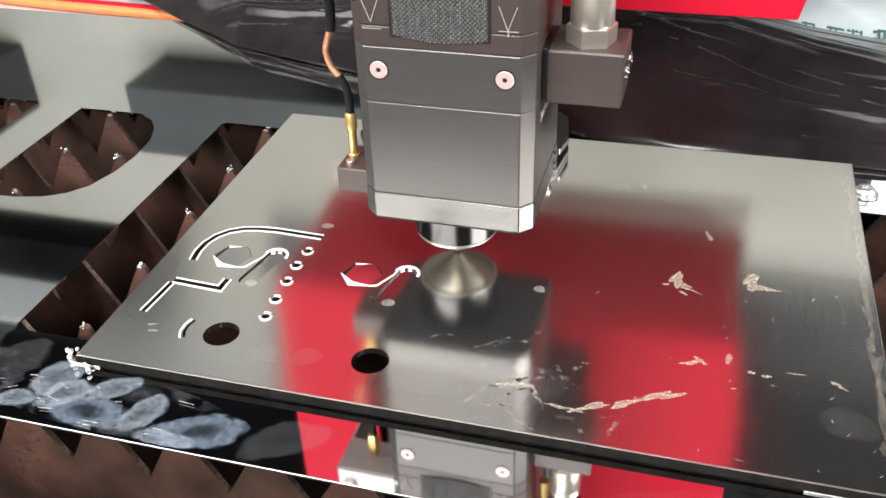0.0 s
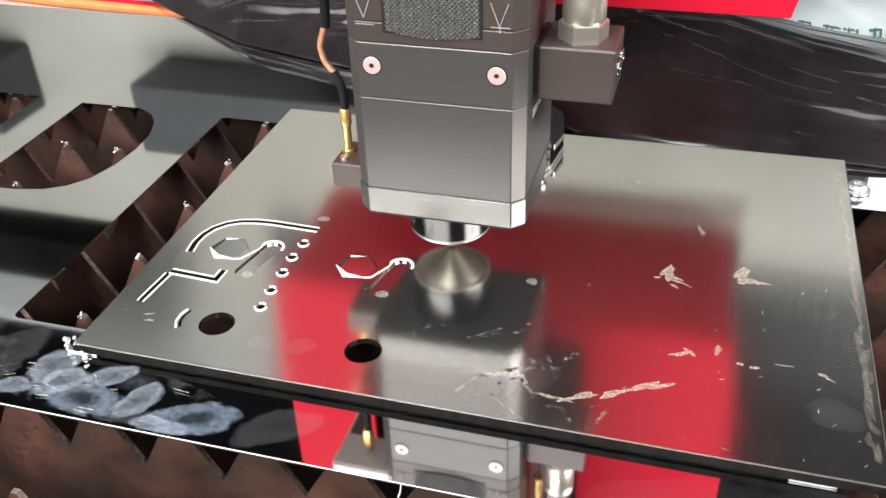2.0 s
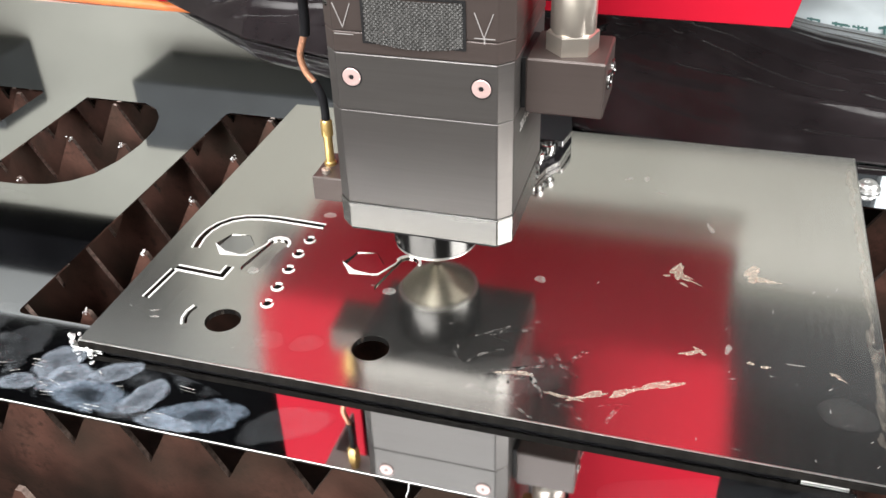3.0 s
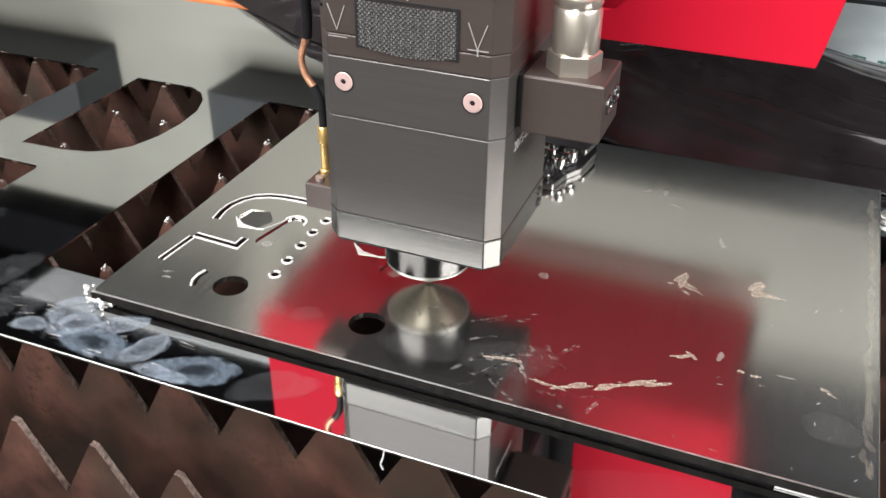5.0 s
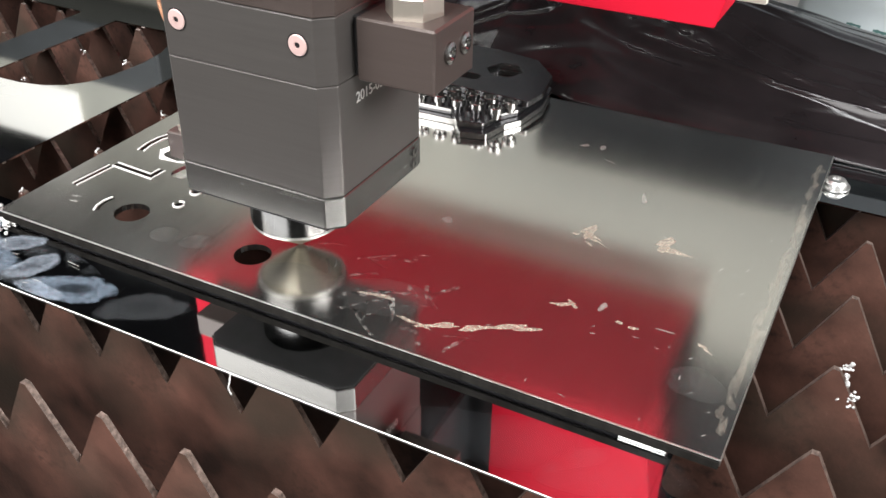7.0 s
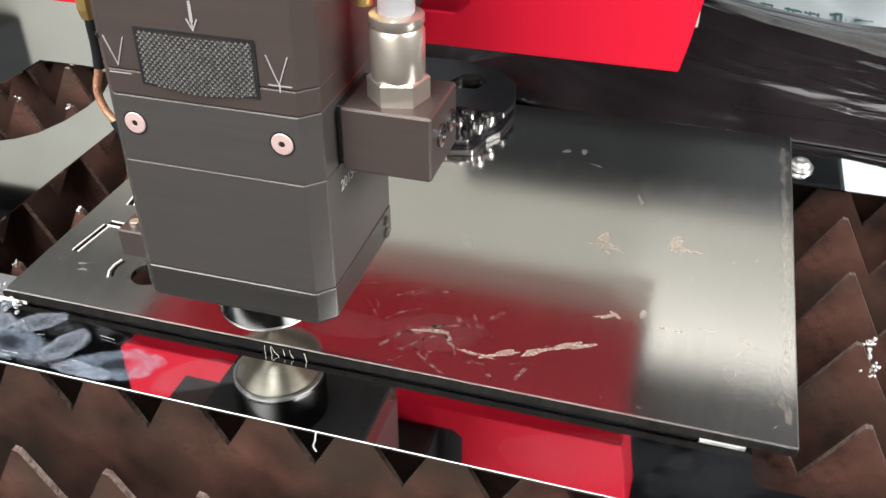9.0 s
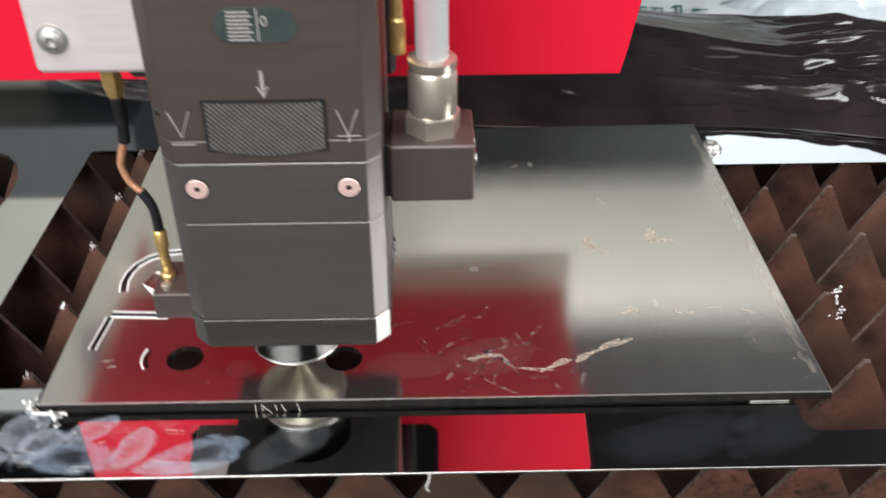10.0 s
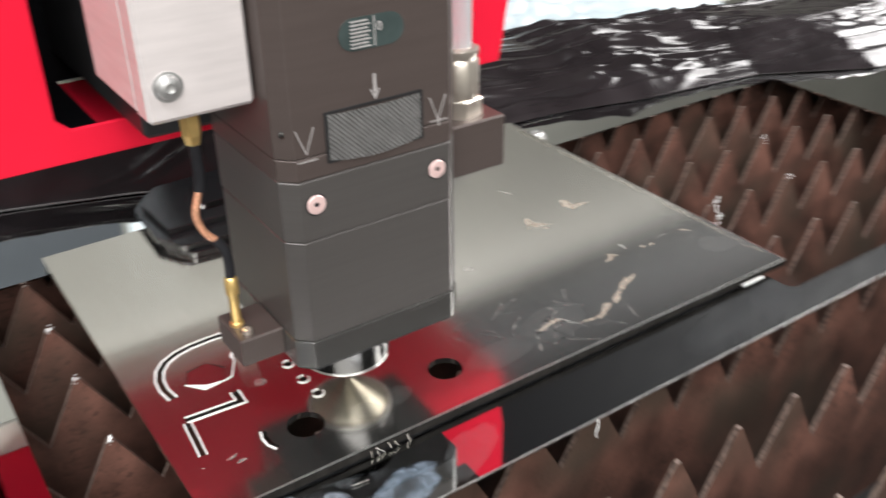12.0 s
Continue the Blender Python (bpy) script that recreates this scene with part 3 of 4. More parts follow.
for line, sides in ((arc1, (1, -1)), (zig, (1, -1)), (crescent, (1,))):
    for sd in sides:
        part("melt_line", burr(line, 0.0009, sd, 0.0020), MELT, plate, "melted edge of a slit with its glint painted white")
for sd in (1, -1):
    part("melt_line", burr(zig_leg, 0.0007, sd, 0.0017), MELT, plate, "melted edge of a slit with its glint painted white")
for dx in TOOLS:
    hx = hexa(0.0362 + dx, 0.0915, 0.0114)
    part("melt_line", prism([[hx[3], hx[4], hx[5], (hx[4][0] * 0.72 + hx[5][0] * 0.2 + hx[3][0] * 0.08, hx[4][1] * 0.72 + hx[5][1] * 0.1 + hx[3][1] * 0.18 + 0.0012)]], 0.00002, 0.0004), MELT, plate)
    part("melt_line", prism([ribbon([hx[5], (hx[5][0] + 0.0035, hx[5][1] + 0.001), (0.0525 + dx, 0.0945), (0.0535 + dx, 0.099)], 0.0006)], 0.00002, 0.0004), MELT, plate)
    ar = [(0.0587 + dx + 0.0062 * math.cos(radians(a)), 0.097 + 0.0062 * math.sin(radians(a))) for a in range(-10, 171, 20)]
    part("melt_line", prism([ribbon(ar, 0.0014)], 0.00002, 0.0004), MELT, plate)
for x, y in GEAR:
    part("melt_line", prism([ribbon([(x + 0.003 * math.cos(radians(a)), y + 0.003 * math.sin(radians(a))) for a in range(190, 371, 30)], 0.0008)], 0.00002, 0.0005), MELT, plate)
    part("melt_line", prism([ribbon([(x + 0.003 * math.cos(radians(a)), y + 0.003 * math.sin(radians(a))) for a in range(60, 131, 35)], 0.0008)], 0.00002, 0.0005), MELT, plate)
ZP = 0.00003
for i, (x, y, a, b, r, m, jag) in enumerate((
        (0.0752, 0.1308, 0.0035, 0.0028, 0, HAZE, 0.06), (0.0562, 0.0712, 0.0032, 0.003, 0, HAZE, 0.06), (0.1305, 0.0712, 0.0032, 0.003, 0, HAZE, 0.06),
        (0.0261, 0.0246, 0.0025, 0.0009, 0, HAZE, 0.2), (0.0235, 0.029, 0.0028, 0.0008, 10, HAZE, 0.2),
        (0.267, 0.123, 0.0075, 0.0026, 75, STAIN, 0.3), (0.2695, 0.1185, 0.0065, 0.0016, -20, STAIN, 0.3), (0.274, 0.1155, 0.006, 0.0005, -28, STAIN, 0.2), (0.262, 0.1175, 0.0016, 0.0010, 0, STAIN, 0.2), (0.2705, 0.112, 0.0022, 0.0010, -30, STAIN, 0.2),
        (0.303, 0.129, 0.0078, 0.0032, 72, STAIN, 0.28), (0.309, 0.1245, 0.008, 0.0016, -8, STAIN, 0.3), (0.2012, 0.0992, 0.0028, 0.0028, 0, HAZE, 0.1),
        (0.2775, 0.0605, 0.0045, 0.0014, 20, STAIN, 0.25), (0.281, 0.0625, 0.003, 0.0012, -40, STAIN, 0.25), (0.2934, 0.0668, 0.0015, 0.0032, 0, HAZE, 0.2),
        (0.3032, 0.0595, 0.0019, 0.0009, 0, STAIN, 0.1), (0.3095, 0.0585, 0.0021, 0.0010, 10, STAIN, 0.1), (0.3385, 0.0604, 0.0028, 0.0008, -10, STAIN, 0.2), (0.341, 0.058, 0.0026, 0.0005, -35, STAIN, 0.2),
        (0.322, 0.063, 0.004, 0.0005, 5, HAZE, 0.2), (0.2040, 0.0278, 0.0068, 0.0014, 5, STAIN, 0.3), (0.2125, 0.0255, 0.0045, 0.0010, -60, HAZE, 0.3),
        (0.226, 0.0185, 0.0075, 0.0010, -8, STAIN, 0.3), (0.2375, 0.0215, 0.0085, 0.0016, 22, STAIN, 0.35), (0.252, 0.0275, 0.0085, 0.0015, 28, STAIN, 0.35), (0.2665, 0.0355, 0.0095, 0.0020, 28, STAIN, 0.3),
        (0.2326, 0.21, 0.0025, 0.0018, 20, HAZE, 0.2), (0.2425, 0.212, 0.0020, 0.0028, 20, HAZE, 0.2), (0.2515, 0.1978, 0.004, 0.0006, -15, HAZE, 0.2),
        (0.281, 0.166, 0.0014, 0.0045, 10, HAZE, 0.3), (0.1235, 0.166, 0.003, 0.0018, 0, HAZE, 0.1))):
    part("stain", blot(x, y, a, b, r, ZP, 100 + i, jag=jag), m, plate, "pale tan residue stain")
rnd = random.Random(5)
for i in range(60):
    x, y = (rnd.uniform(0.29, 0.357), rnd.uniform(0.005, 0.16)) if i < 38 else (rnd.uniform(0.01, 0.34), rnd.uniform(0.004, 0.24))
    part("scratch", blot(x, y, rnd.uniform(0.0003, 0.0018), rnd.uniform(0.0001, 0.0002), rnd.uniform(-40, 100), ZP, 300 + i, n=8), SCRATCHM, plate)
for i in range(40):
    y = 0.016 + (i % 20) * 0.0122 + rnd.uniform(-0.004, 0.004)
    part("stain", blot(0.357 - abs(rnd.gauss(0, 0.0014)), y, rnd.uniform(0.0008, 0.0022), rnd.uniform(0.003, 0.009), rnd.uniform(-6, 6), ZP + 0.00001 * (i % 7), 400 + i, n=20, jag=0.3), EDGESTAIN, plate)
rnd = random.Random(23)
for i in range(30):
    x, y, a = 0.205 + rnd.gauss(0, 0.020), 0.026 + rnd.gauss(0, 0.012), rnd.choice((0.9, 2.2, 0.3)) + rnd.gauss(0, 0.3)
    d, bow = rnd.uniform(0.006, 0.022), rnd.uniform(-0.5, 0.5)
    line = [(x + d * u * math.cos(a + bow * u), y + d * u * math.sin(a + bow * u)) for u in (-0.5, -0.25, 0, 0.25, 0.5)]
    if min(p[1] for p in line) > 0.002:
        part("scuff", prism([ribbon(line, rnd.uniform(0.0006, 0.0026))], ZP + 0.000002 * i, ZP + 0.000002 * i + 0.000008), SCUFF, plate, "pale rubbed scuff")
for i, (x, y, a, b, r) in enumerate(((0.205, 0.028, 0.026, 0.013, 15), (0.165, 0.022, 0.02, 0.011, 0), (0.088, 0.022, 0.0075, 0.0065, 0), (0.106, 0.024, 0.008, 0.0065, 20), (0.342, 0.036, 0.012, 0.010, 0))):
    part("haze", fan(x, y, a, b, r, ZP + 0.0001 + 0.00001 * i, 800 + i), HAZEFILM, plate, "faint pale haze")
# spacers between sheet and plate
for x0, x1, y0 in ((0.3235, 0.3415, -0.001), (-0.004, 0.012, -0.001)):
    sp = tagged(link("spacer_strip", box(x0, x1, y0, y0 + 0.017, SH1 + 0.0001, -0.0042, 0.0003), BRIGHT), "bright steel spacer strip between the sheet and the plate", "spacer", "spacers")
    part("pad", box(x0 + 0.001, x1 - 0.001, y0 + 0.003, y0 + 0.016, -0.0042, -PT - 0.00005, 0.0001), RUBBER, sp, "thin dark pad")
# added filler strip that keeps the shaded gap under the plate black
tagged(link("gap_shade_strip", box(0.0125, 0.323, 0.0005, 0.014, SH1 + 0.0001, -PT - 0.00005, 0.0002), RUBBER), "black strip added to darken the gap between the sheet and the plate", "strip")
slag_lump(-0.003, 0.002, -0.0025, 0.0030, 31)
slag_lump(0.007, -0.0035, -0.0037, 0.0022, 32)

# ---- stack of finished cut cards at the back of the plate ----
stack_edge = [(0.064, 0.225), (0.075, 0.205), (0.105, 0.203), (0.112, 0.195), (0.155, 0.197), (0.165, 0.184), (0.180, 0.188), (0.184, 0.205), (0.190, 0.215), (0.193, 0.240), (0.188, 0.268), (0.170, 0.287), (0.14, 0.292), (0.08, 0.288), (0.066, 0.270)]
HOLED = [hexa(0.158, 0.262, 0.012), obround(0.10, 0.243, 0.145, 0.243, 0.0045)]
for k in range(3):
    z0 = 0.0001 + k * 0.0042
    lp = [(x - 0.004 * k, y + 0.004 * k) for x, y in stack_edge]
    if k == 2:
        lp = [(0.068, 0.226), (0.19, 0.224), (0.193, 0.240), (0.188, 0.268), (0.170, 0.288), (0.14, 0.293), (0.08, 0.29), (0.066, 0.270)]
    card = link("cut_card", prism([lp] + HOLED, z0, z0 + 0.004, 0.0003), DARKMIRRORED)
    card.data.materials.append(STEEL)
    for p in card.data.polygons:
        p.material_index = 1 if abs(p.normal.z) < 0.3 else 0
    tagged(card, "polished steel tool card, dark reflection painted in, hexagonal opening, stacked", "steel card", "stacked cards")
for r in range(2):
    for k in range(6):
        x, y = 0.118 + k * 0.0122 + r * 0.004, 0.2025 + r * 0.0115
        tagged(link("steel_pin", lathe([(0.0030, 0.0084), (0.0030, 0.0108), (0.0043, 0.0114), (0.0043, 0.0150), (0.0035, 0.0153), (0.0033, 0.0125), (0, 0.0125)], 16, (x, y, 0)), STEEL, smooth=True), "small polished steel pin standing on the stacked cards", "pin", "pins on the cards")

# ---- black film heap and what lies behind the table ----
FRONT = ((-0.30, 0.50), (-0.1, 0.375), (0.0, 0.347), (0.08, 0.322), (0.13, 0.288), (0.2, 0.271), (0.32, 0.271), (0.37, 0.267), (0.43, 0.262), (0.5, 0.247), (0.62, 0.230), (0.72, 0.18), (1.1, 0.12))


def front_y(x):
    for (xa, ya), (xb, yb) in zip(FRONT, FRONT[1:]):
        if x <= xb:
            return ya + (yb - ya) * (x - xa) / (xb - xa)
    return FRONT[-1][1]


CREST = ((-0.30, 0.05), (0.28, 0.054), (0.34, 0.040), (0.39, 0.033), (0.45, 0.029), (0.50, 0.037), (0.58, 0.025), (0.70, 0.031), (1.15, 0.03))


def along(table, x):
    for (xa, ya), (xb, yb) in zip(table, table[1:]):
        if x <= xb:
            return ya + (yb - ya) * (x - xa) / (xb - xa)
    return table[-1][1]


def crease(v, w):
    return math.exp(-(v / w) ** 2)


def heap(name, x0, x1, depth, crest, seed, nx, ny, material, fy, base, fold, crumple):
    """A sheet of thin plastic lying in a ridge, with sharp creases along it and crumpled spots."""
    bm = bmesh.new()
    grid = []
    for i in range(nx + 1):
        x = x0 + (x1 - x0) * i / nx
        row = []
        for j in range(ny + 1):
            v = j / ny
            prof = min(1, v / 0.46) ** 0.85 * (1 - 0.12 * (v / 0.46) ** 4) / 0.88 if v < 0.46 else 1 - 0.5 * ((v - 0.46) / 0.54) ** 1.2
            y = fy(x) + depth * v
            warp = noise.noise(Vector((x * 3, y * 5 + seed, seed)))
            yy = y + 0.16 * (x - 0.3) + 0.014 * warp
            spot = max(0, noise.noise(Vector((x * 7 + 3, yy * 16, seed + 9))) - 0.12) * 2.2
            f = 0.4 * noise.noise(Vector((x * 1.2, yy * 12, seed)))
            f += 0.30 * crease(noise.noise(Vector((x * 1.5 + warp * 0.3, yy * 21, seed + 3))), 0.06)
            f += 0.16 * crease(noise.noise(Vector((x * 4.0 + warp, yy * 34, seed + 5))), 0.09) * max(0, noise.noise(Vector((x * 6, yy * 9, seed + 2))) + 0.25)
            patch = max(0, noise.noise(Vector((x * 4.5, yy * 11, seed + 21))) + 0.22)
            f += 0.62 * patch * crease(noise.noise(Vector((x * 3.5 + warp * 1.5, yy * 44, seed + 13))), 0.1) + 0.45 * patch * crease(noise.noise(Vector((x * 11 - warp, yy * 80, seed + 17))), 0.16)
            rough_spot = min(1, spot + max(0, min(1, (x - 0.40) / 0.15)) * 0.22) * crumple
            f += rough_spot * (0.30 * crease(noise.noise(Vector((x * 24 + yy * 16, yy * 46, seed + 7))), 0.16) + 0.18 * crease(noise.noise(Vector((x * 52 - yy * 30, yy * 70, seed + 8))), 0.2))
            end = min(1, (x - x0) / 0.06, (x1 - x) / 0.06)
            z = base + 0.001 + max(0, along(crest, x) * prof * max(0, end) ** 0.5 + f * fold * min(1, v * 7 + 0.02))
            y += noise.noise(Vector((x * 9, seed + 11, v * 2))) * 0.005
            row.append(bm.verts.new((x, y, z)))
        grid.append(row)
    for i in range(nx):
        for j in range(ny):
            bm.faces.new((grid[i][j], grid[i + 1][j], grid[i + 1][j + 1], grid[i][j + 1]))
    ob = link(name, bm, material, smooth=False)
    for p in ob.data.polygons:
        p.use_smooth = True
    so = ob.modifiers.new("thickness", "SOLIDIFY")
    so.thickness = 0.0005
    return ob


tagged(heap("plastic_film", -0.30, 1.1, 0.18, CREST, 3.0, 420, 190, FILM, front_y, SH1, 0.010, 1.0), "crumpled glossy black plastic film heaped on the sheet", "plastic film")
tagged(heap("plastic_wrap", 0.42, 0.78, 0.32, ((0.42, 0.03), (0.5, 0.075), (0.6, 0.05), (0.7, 0.09), (1.15, 0.08)), 8.0, 120, 70, BLUEFILM, lambda x: 0.41 - 0.12 * max(0, x - 0.55), -0.012, 0.03, 1.0), "crumpled pale blue plastic wrap behind the black film", "plastic wrap")


def bag_z(x, v):
    return -0.012 + 0.36 * v + 0.006 * noise.noise(Vector((x * 9, v * 12, 4.0))) + 0.004 * crease(noise.noise(Vector((x * 12 + v * 9, v * 16, 7.0))), 0.12)


bm = bmesh.new()
cols = [[bm.verts.new((0.30 + 0.29 * i / 48, 0.425 + 0.30 * j / 40, bag_z(0.30 + 0.29 * i / 48, 0.30 * j / 40))) for j in range(41)] for i in range(49)]
for i in range(48):
    for j in range(40):
        bm.faces.new((cols[i][j], cols[i + 1][j], cols[i + 1][j + 1], cols[i][j + 1]))
bag = tagged(link("printed_bag", bm, BAGM, smooth=True), "white and pale blue plastic bag with dark green print", "plastic bag")
bag.modifiers.new("thickness", "SOLIDIFY").thickness = 0.001


def print_stroke(x, v, w, h):
    bm = bmesh.new()
    n = 4
    pts = [[bm.verts.new((x + w * i / n, 0.425 + v + h * j, bag_z(x + w * i / n, v + h * j) + 0.0012)) for j in range(2)] for i in range(n + 1)]
    for i in range(n):
        bm.faces.new((pts[i][0], pts[i + 1][0], pts[i + 1][1], pts[i][1]))
    part("print_bar", bm, PRINT, bag, "dark green print")


for k in range(5):
    gx = 0.336 + k * 0.0175
    for q in range(5):
        print_stroke(gx + 0.0012 * ((q + k) % 3), 0.026 + 0.0046 * q, 0.0135 - 0.0022 * ((q * 2 + k) % 3), 0.0021)
    print_stroke(gx + 0.0035 + 0.001 * (k % 2), 0.026, 0.0018, 0.021)
    print_stroke(gx + 0.0095 - 0.001 * (k % 2), 0.026, 0.0018, 0.0205)
for k in range(7):
    print_stroke(0.345 + k * 0.012, 0.017, 0.007, 0.004)
beam = empty("gantry_beam", "black gantry beam with a cover plate, carrying the red carriage", "beam")
part("lower_beam", box(0.13, 0.415, 0.345, 0.42, 0.066, 0.134, 0.004), SLATE, beam)
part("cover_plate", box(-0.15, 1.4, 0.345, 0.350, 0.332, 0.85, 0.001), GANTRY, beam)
# lower strip of the cover, made lighter to lift the plate's dark reflection
part("reflected_strip", box(-0.15, 1.4, 0.3445, 0.350, 0.250, 0.331, 0.001), STRIPM, beam, "lighter strip of the cover, added to lift the plate's reflection")
tagged(link("back_rail", box(-0.9, 1.4, 0.44, 0.9, -0.06, -0.022, 0.003), SILVER), "pale metal ledge behind the cutting table", "ledge")
for nm, lab, y, z, r, m in (("orange_hose", "thin orange hose along the back of the table", 0.462, -0.0172, 0.0045, ORANGE), ("red_cable", "thin red cable along the back of the table", 0.478, -0.0185, 0.0032, RED), ("white_cable", "thin white cable along the back of the table", 0.49, -0.0185, 0.0032, WHITEINK)):
    tagged(link(nm, tube([(-0.7, y + 0.05, z), (-0.4, y + 0.01, z), (-0.25, y, z), (-0.1, y - 0.008, z), (0.05, y, z), (0.2, y + 0.02, z)], r), m, smooth=True), lab, "cable")

# ---- head and carriage (built about the nozzle tip) ----
head = empty("laser_cutting_head", "dark grey anodised laser cutting head above the plate", "cutting head")


def octo(hw, y0, y1, c, back=True):
    return [(-hw + c, y0), (hw - c, y0), (hw, y0 + c), (hw, y1), (-hw, y1), (-hw, y0 + c)]


part("base_plate", prism([octo(0.0415, -0.0285, 0.041, 0.006)], 0.0385, 0.0522, 0.0004), PLATE_L, head, "grey bottom plate")
part("lower_body", prism([octo(0.0412, -0.0282, 0.0408, 0.006)], 0.0524, 0.0998, 0.0004), ANOD, head)
part("middle_body", prism([octo(0.0412, -0.0282, 0.042, 0.006)], 0.1, 0.1262, 0.0004), ANOD, head)
part("collar", prism([octo(0.0413, -0.0280, 0.043, 0.006)], 0.1264, 0.1356, 0.0004), ANOD2, head, "brownish grey collar under the focus ring")
part("upper_body", prism([octo(0.0415, -0.0278, 0.044, 0.006)], 0.1358, 0.33, 0.0004), ANOD2, head, "brownish grey upper body")
AX, AY = -0.004, 0.006
# dark sheet added under the body to darken its mirrored underside
part("underside_dark_sheet", prism([octo(0.0408, -0.0278, 0.0404, 0.006)], 0.0374, 0.0384, 0.0002), UNDERDARK, head, "dark sheet added to darken the body's underside")
part("sensor_cylinder", lathe([(0.0215, 0.0374), (0.0215, 0.0170), (0.0208, 0.0162)], 56, (AX, AY, 0)), CYL, head, "polished steel sensor cylinder", True)
part("clamp_ring", lathe([(0.0207, 0.0162), (0.0209, 0.0157), (0.0209, 0.0150), (0.0198, 0.0146), (0.0192, 0.0150)], 56, (AX, AY, 0)), BRIGHT, head, "fine bright clamp ring", True)
part("nozzle_cone", lathe([(0.0192, 0.0149), (0.0190, 0.0140), (0.0150, 0.0106), (0.0050, 0.0035), (0.0020, 0.0012), (0, 0.0012)], 56, (AX, AY, 0)), CONE, head, "turned nozzle cone", True)
FY = -0.0283


def onface(bm, x, z, y=FY):
    """Stands a thing built about z onto the front face."""
    return turn(bm, Matrix.Translation((x, y, z)) @ Matrix.Rotation(radians(90), 4, "X"))


def socket_screw(x, z, r, parent, m, y=FY):
    sc = part("screw", onface(lathe([(r, -0.0002), (r, 0.0002), (r * 0.92, 0.0005), (r * 0.32, 0.0006), (r * 0.29, 0.0001), (0, 0.0001)], 28), x, z, y), m, parent, "bright countersunk socket screw", True)
    part("socket", onface(lathe([(r * 0.27, 0.00015), (r * 0.27, 0.0003), (0, 0.0003)], 6), x, z, y), BLACK, sc)
    part("rim", onface(lathe([(r * 1.14, -0.0001), (r * 1.14, 0.0001), (r * 1.0, 0.0001), (r * 1.0, -0.0001)], 28), x, z, y), BLACK, sc)


for x in (-0.0285, 0.0285):
    socket_screw(x, 0.1156, 0.0041, head, PINKSTEEL)
socket_screw(-0.0385, 0.1463, 0.0013, head, STEEL, FY + 0.0035)


def bar(xa, za, xb, zb, w, parent=head, y=-0.0279, m=None, h=0.0003):
    L, a = math.hypot(xb - xa, zb - za), math.atan2(zb - za, xb - xa)
    bm = box(-w / 2, L + w / 2, -h, 0, -w / 2, w / 2, 0)
    return part("engraved_line", turn(bm, Matrix.Translation((xa, y, za)) @ Matrix.Rotation(-a, 4, "Y")), m or WHITEINK, parent)


for x0, under in ((-0.0345, 0.1345), (0.0258, 0.1372)):
    bar(x0, 0.1475, x0 + 0.0038, 0.1375, 0.00036)
    bar(x0 + 0.0038, 0.1375, x0 + 0.0076, 0.1475, 0.00036)
    bar(x0, under, x0 + 0.0082, under, 0.00036)
bar(0.0298, 0.1375, 0.0298, 0.1352, 0.0006)
bar(0.0006, 0.1565, 0.0006, 0.1625, 0.0011)
bar(0.0006, 0.1535, 0.0006, 0.1565, 0.0005)
bar(-0.0012, 0.1568, 0.0006, 0.1532, 0.0005)
bar(0.0024, 0.1568, 0.0006, 0.1532, 0.0005)
for a, b in (((-0.024, 0.21), (0.0, 0.21)), ((-0.024, 0.21), (-0.024, 0.232)), ((0.0, 0.21), (0.0, 0.232)), ((-0.024, 0.232), (0.0, 0.232)), ((-0.018, 0.214), (-0.018, 0.228)), ((-0.018, 0.228), (-0.007, 0.214)), ((-0.007, 0.214), (-0.007, 0.228))):
    bar(a[0], a[1], b[0], b[1], 0.0012)
# knurled focus ring showing through its window
# black border painted in for the shaded recess round the ring
part("recess_shade_border", prism([rounded(-0.0222, 0.0222, -0.0105, 0.0105, 0.0006), rounded(-0.0208, 0.0208, -0.0094, 0.0094, 0.0004)], 0, 0.0004), BLACK, head).matrix_basis = pose(0, -0.0279, 0.1418, 90)
bm = bmesh.new()
NU, NV, KR = 132, 56, 0.042
rows_ = []
for i in range(NU + 1):
    x = -0.021 + 0.042 * i / NU
    dy = math.sqrt(KR * KR - x * x) - math.sqrt(KR * KR - 0.021 ** 2)
    edge_lo = 0.1325 - 0.0022 * (1 - (x / 0.021) ** 2)
    row = []
    for j in range(NV + 1):
        z = edge_lo + (0.1512 - 0.0006 * (1 - (x / 0.021) ** 2) - edge_lo) * j / NV
        u, v = (x + z) / 0.0021, (x - z) / 0.0021
        k = min(abs((u % 1) - 0.5), abs((v % 1) - 0.5)) * 2
        row.append(bm.verts.new((x, -0.0281 - 0.12 * dy - 0.00055 * k, z)))
    rows_.append(row)
for i in range(NU):
    for j in range(NV):
        bm.faces.new((rows_[i][j], rows_[i + 1][j], rows_[i + 1][j + 1], rows_[i][j + 1]))
part("focus_ring", bm, KNURL, head, "diamond-knurled grey focus ring")
# scale window
scale_win = part("scale_window", prism([obround(-0.0075, 0, 0.0085, 0, 0.0062)], -0.0002, 0.0002), WINDOWM, head, "dark glazed scale window")
scale_win.matrix_basis = pose(0, -0.0279, 0.1795, 90)
for k in range(8):
    bar(-0.0085, 0.1745 + k * 0.0014, -0.0005 - (k % 2) * 0.001, 0.1745 + k * 0.0014, 0.0005, y=-0.0282)
bar(0.0015, 0.1742, 0.0015, 0.1852, 0.0004, y=-0.0282)
txt = bpy.data.curves.new("digit", "FONT")
txt.body, txt.size, txt.extrude = "0", 0.005, 0.0001
dg = new("scale_digit", txt)
dg.data.materials.append(WHITEINK)
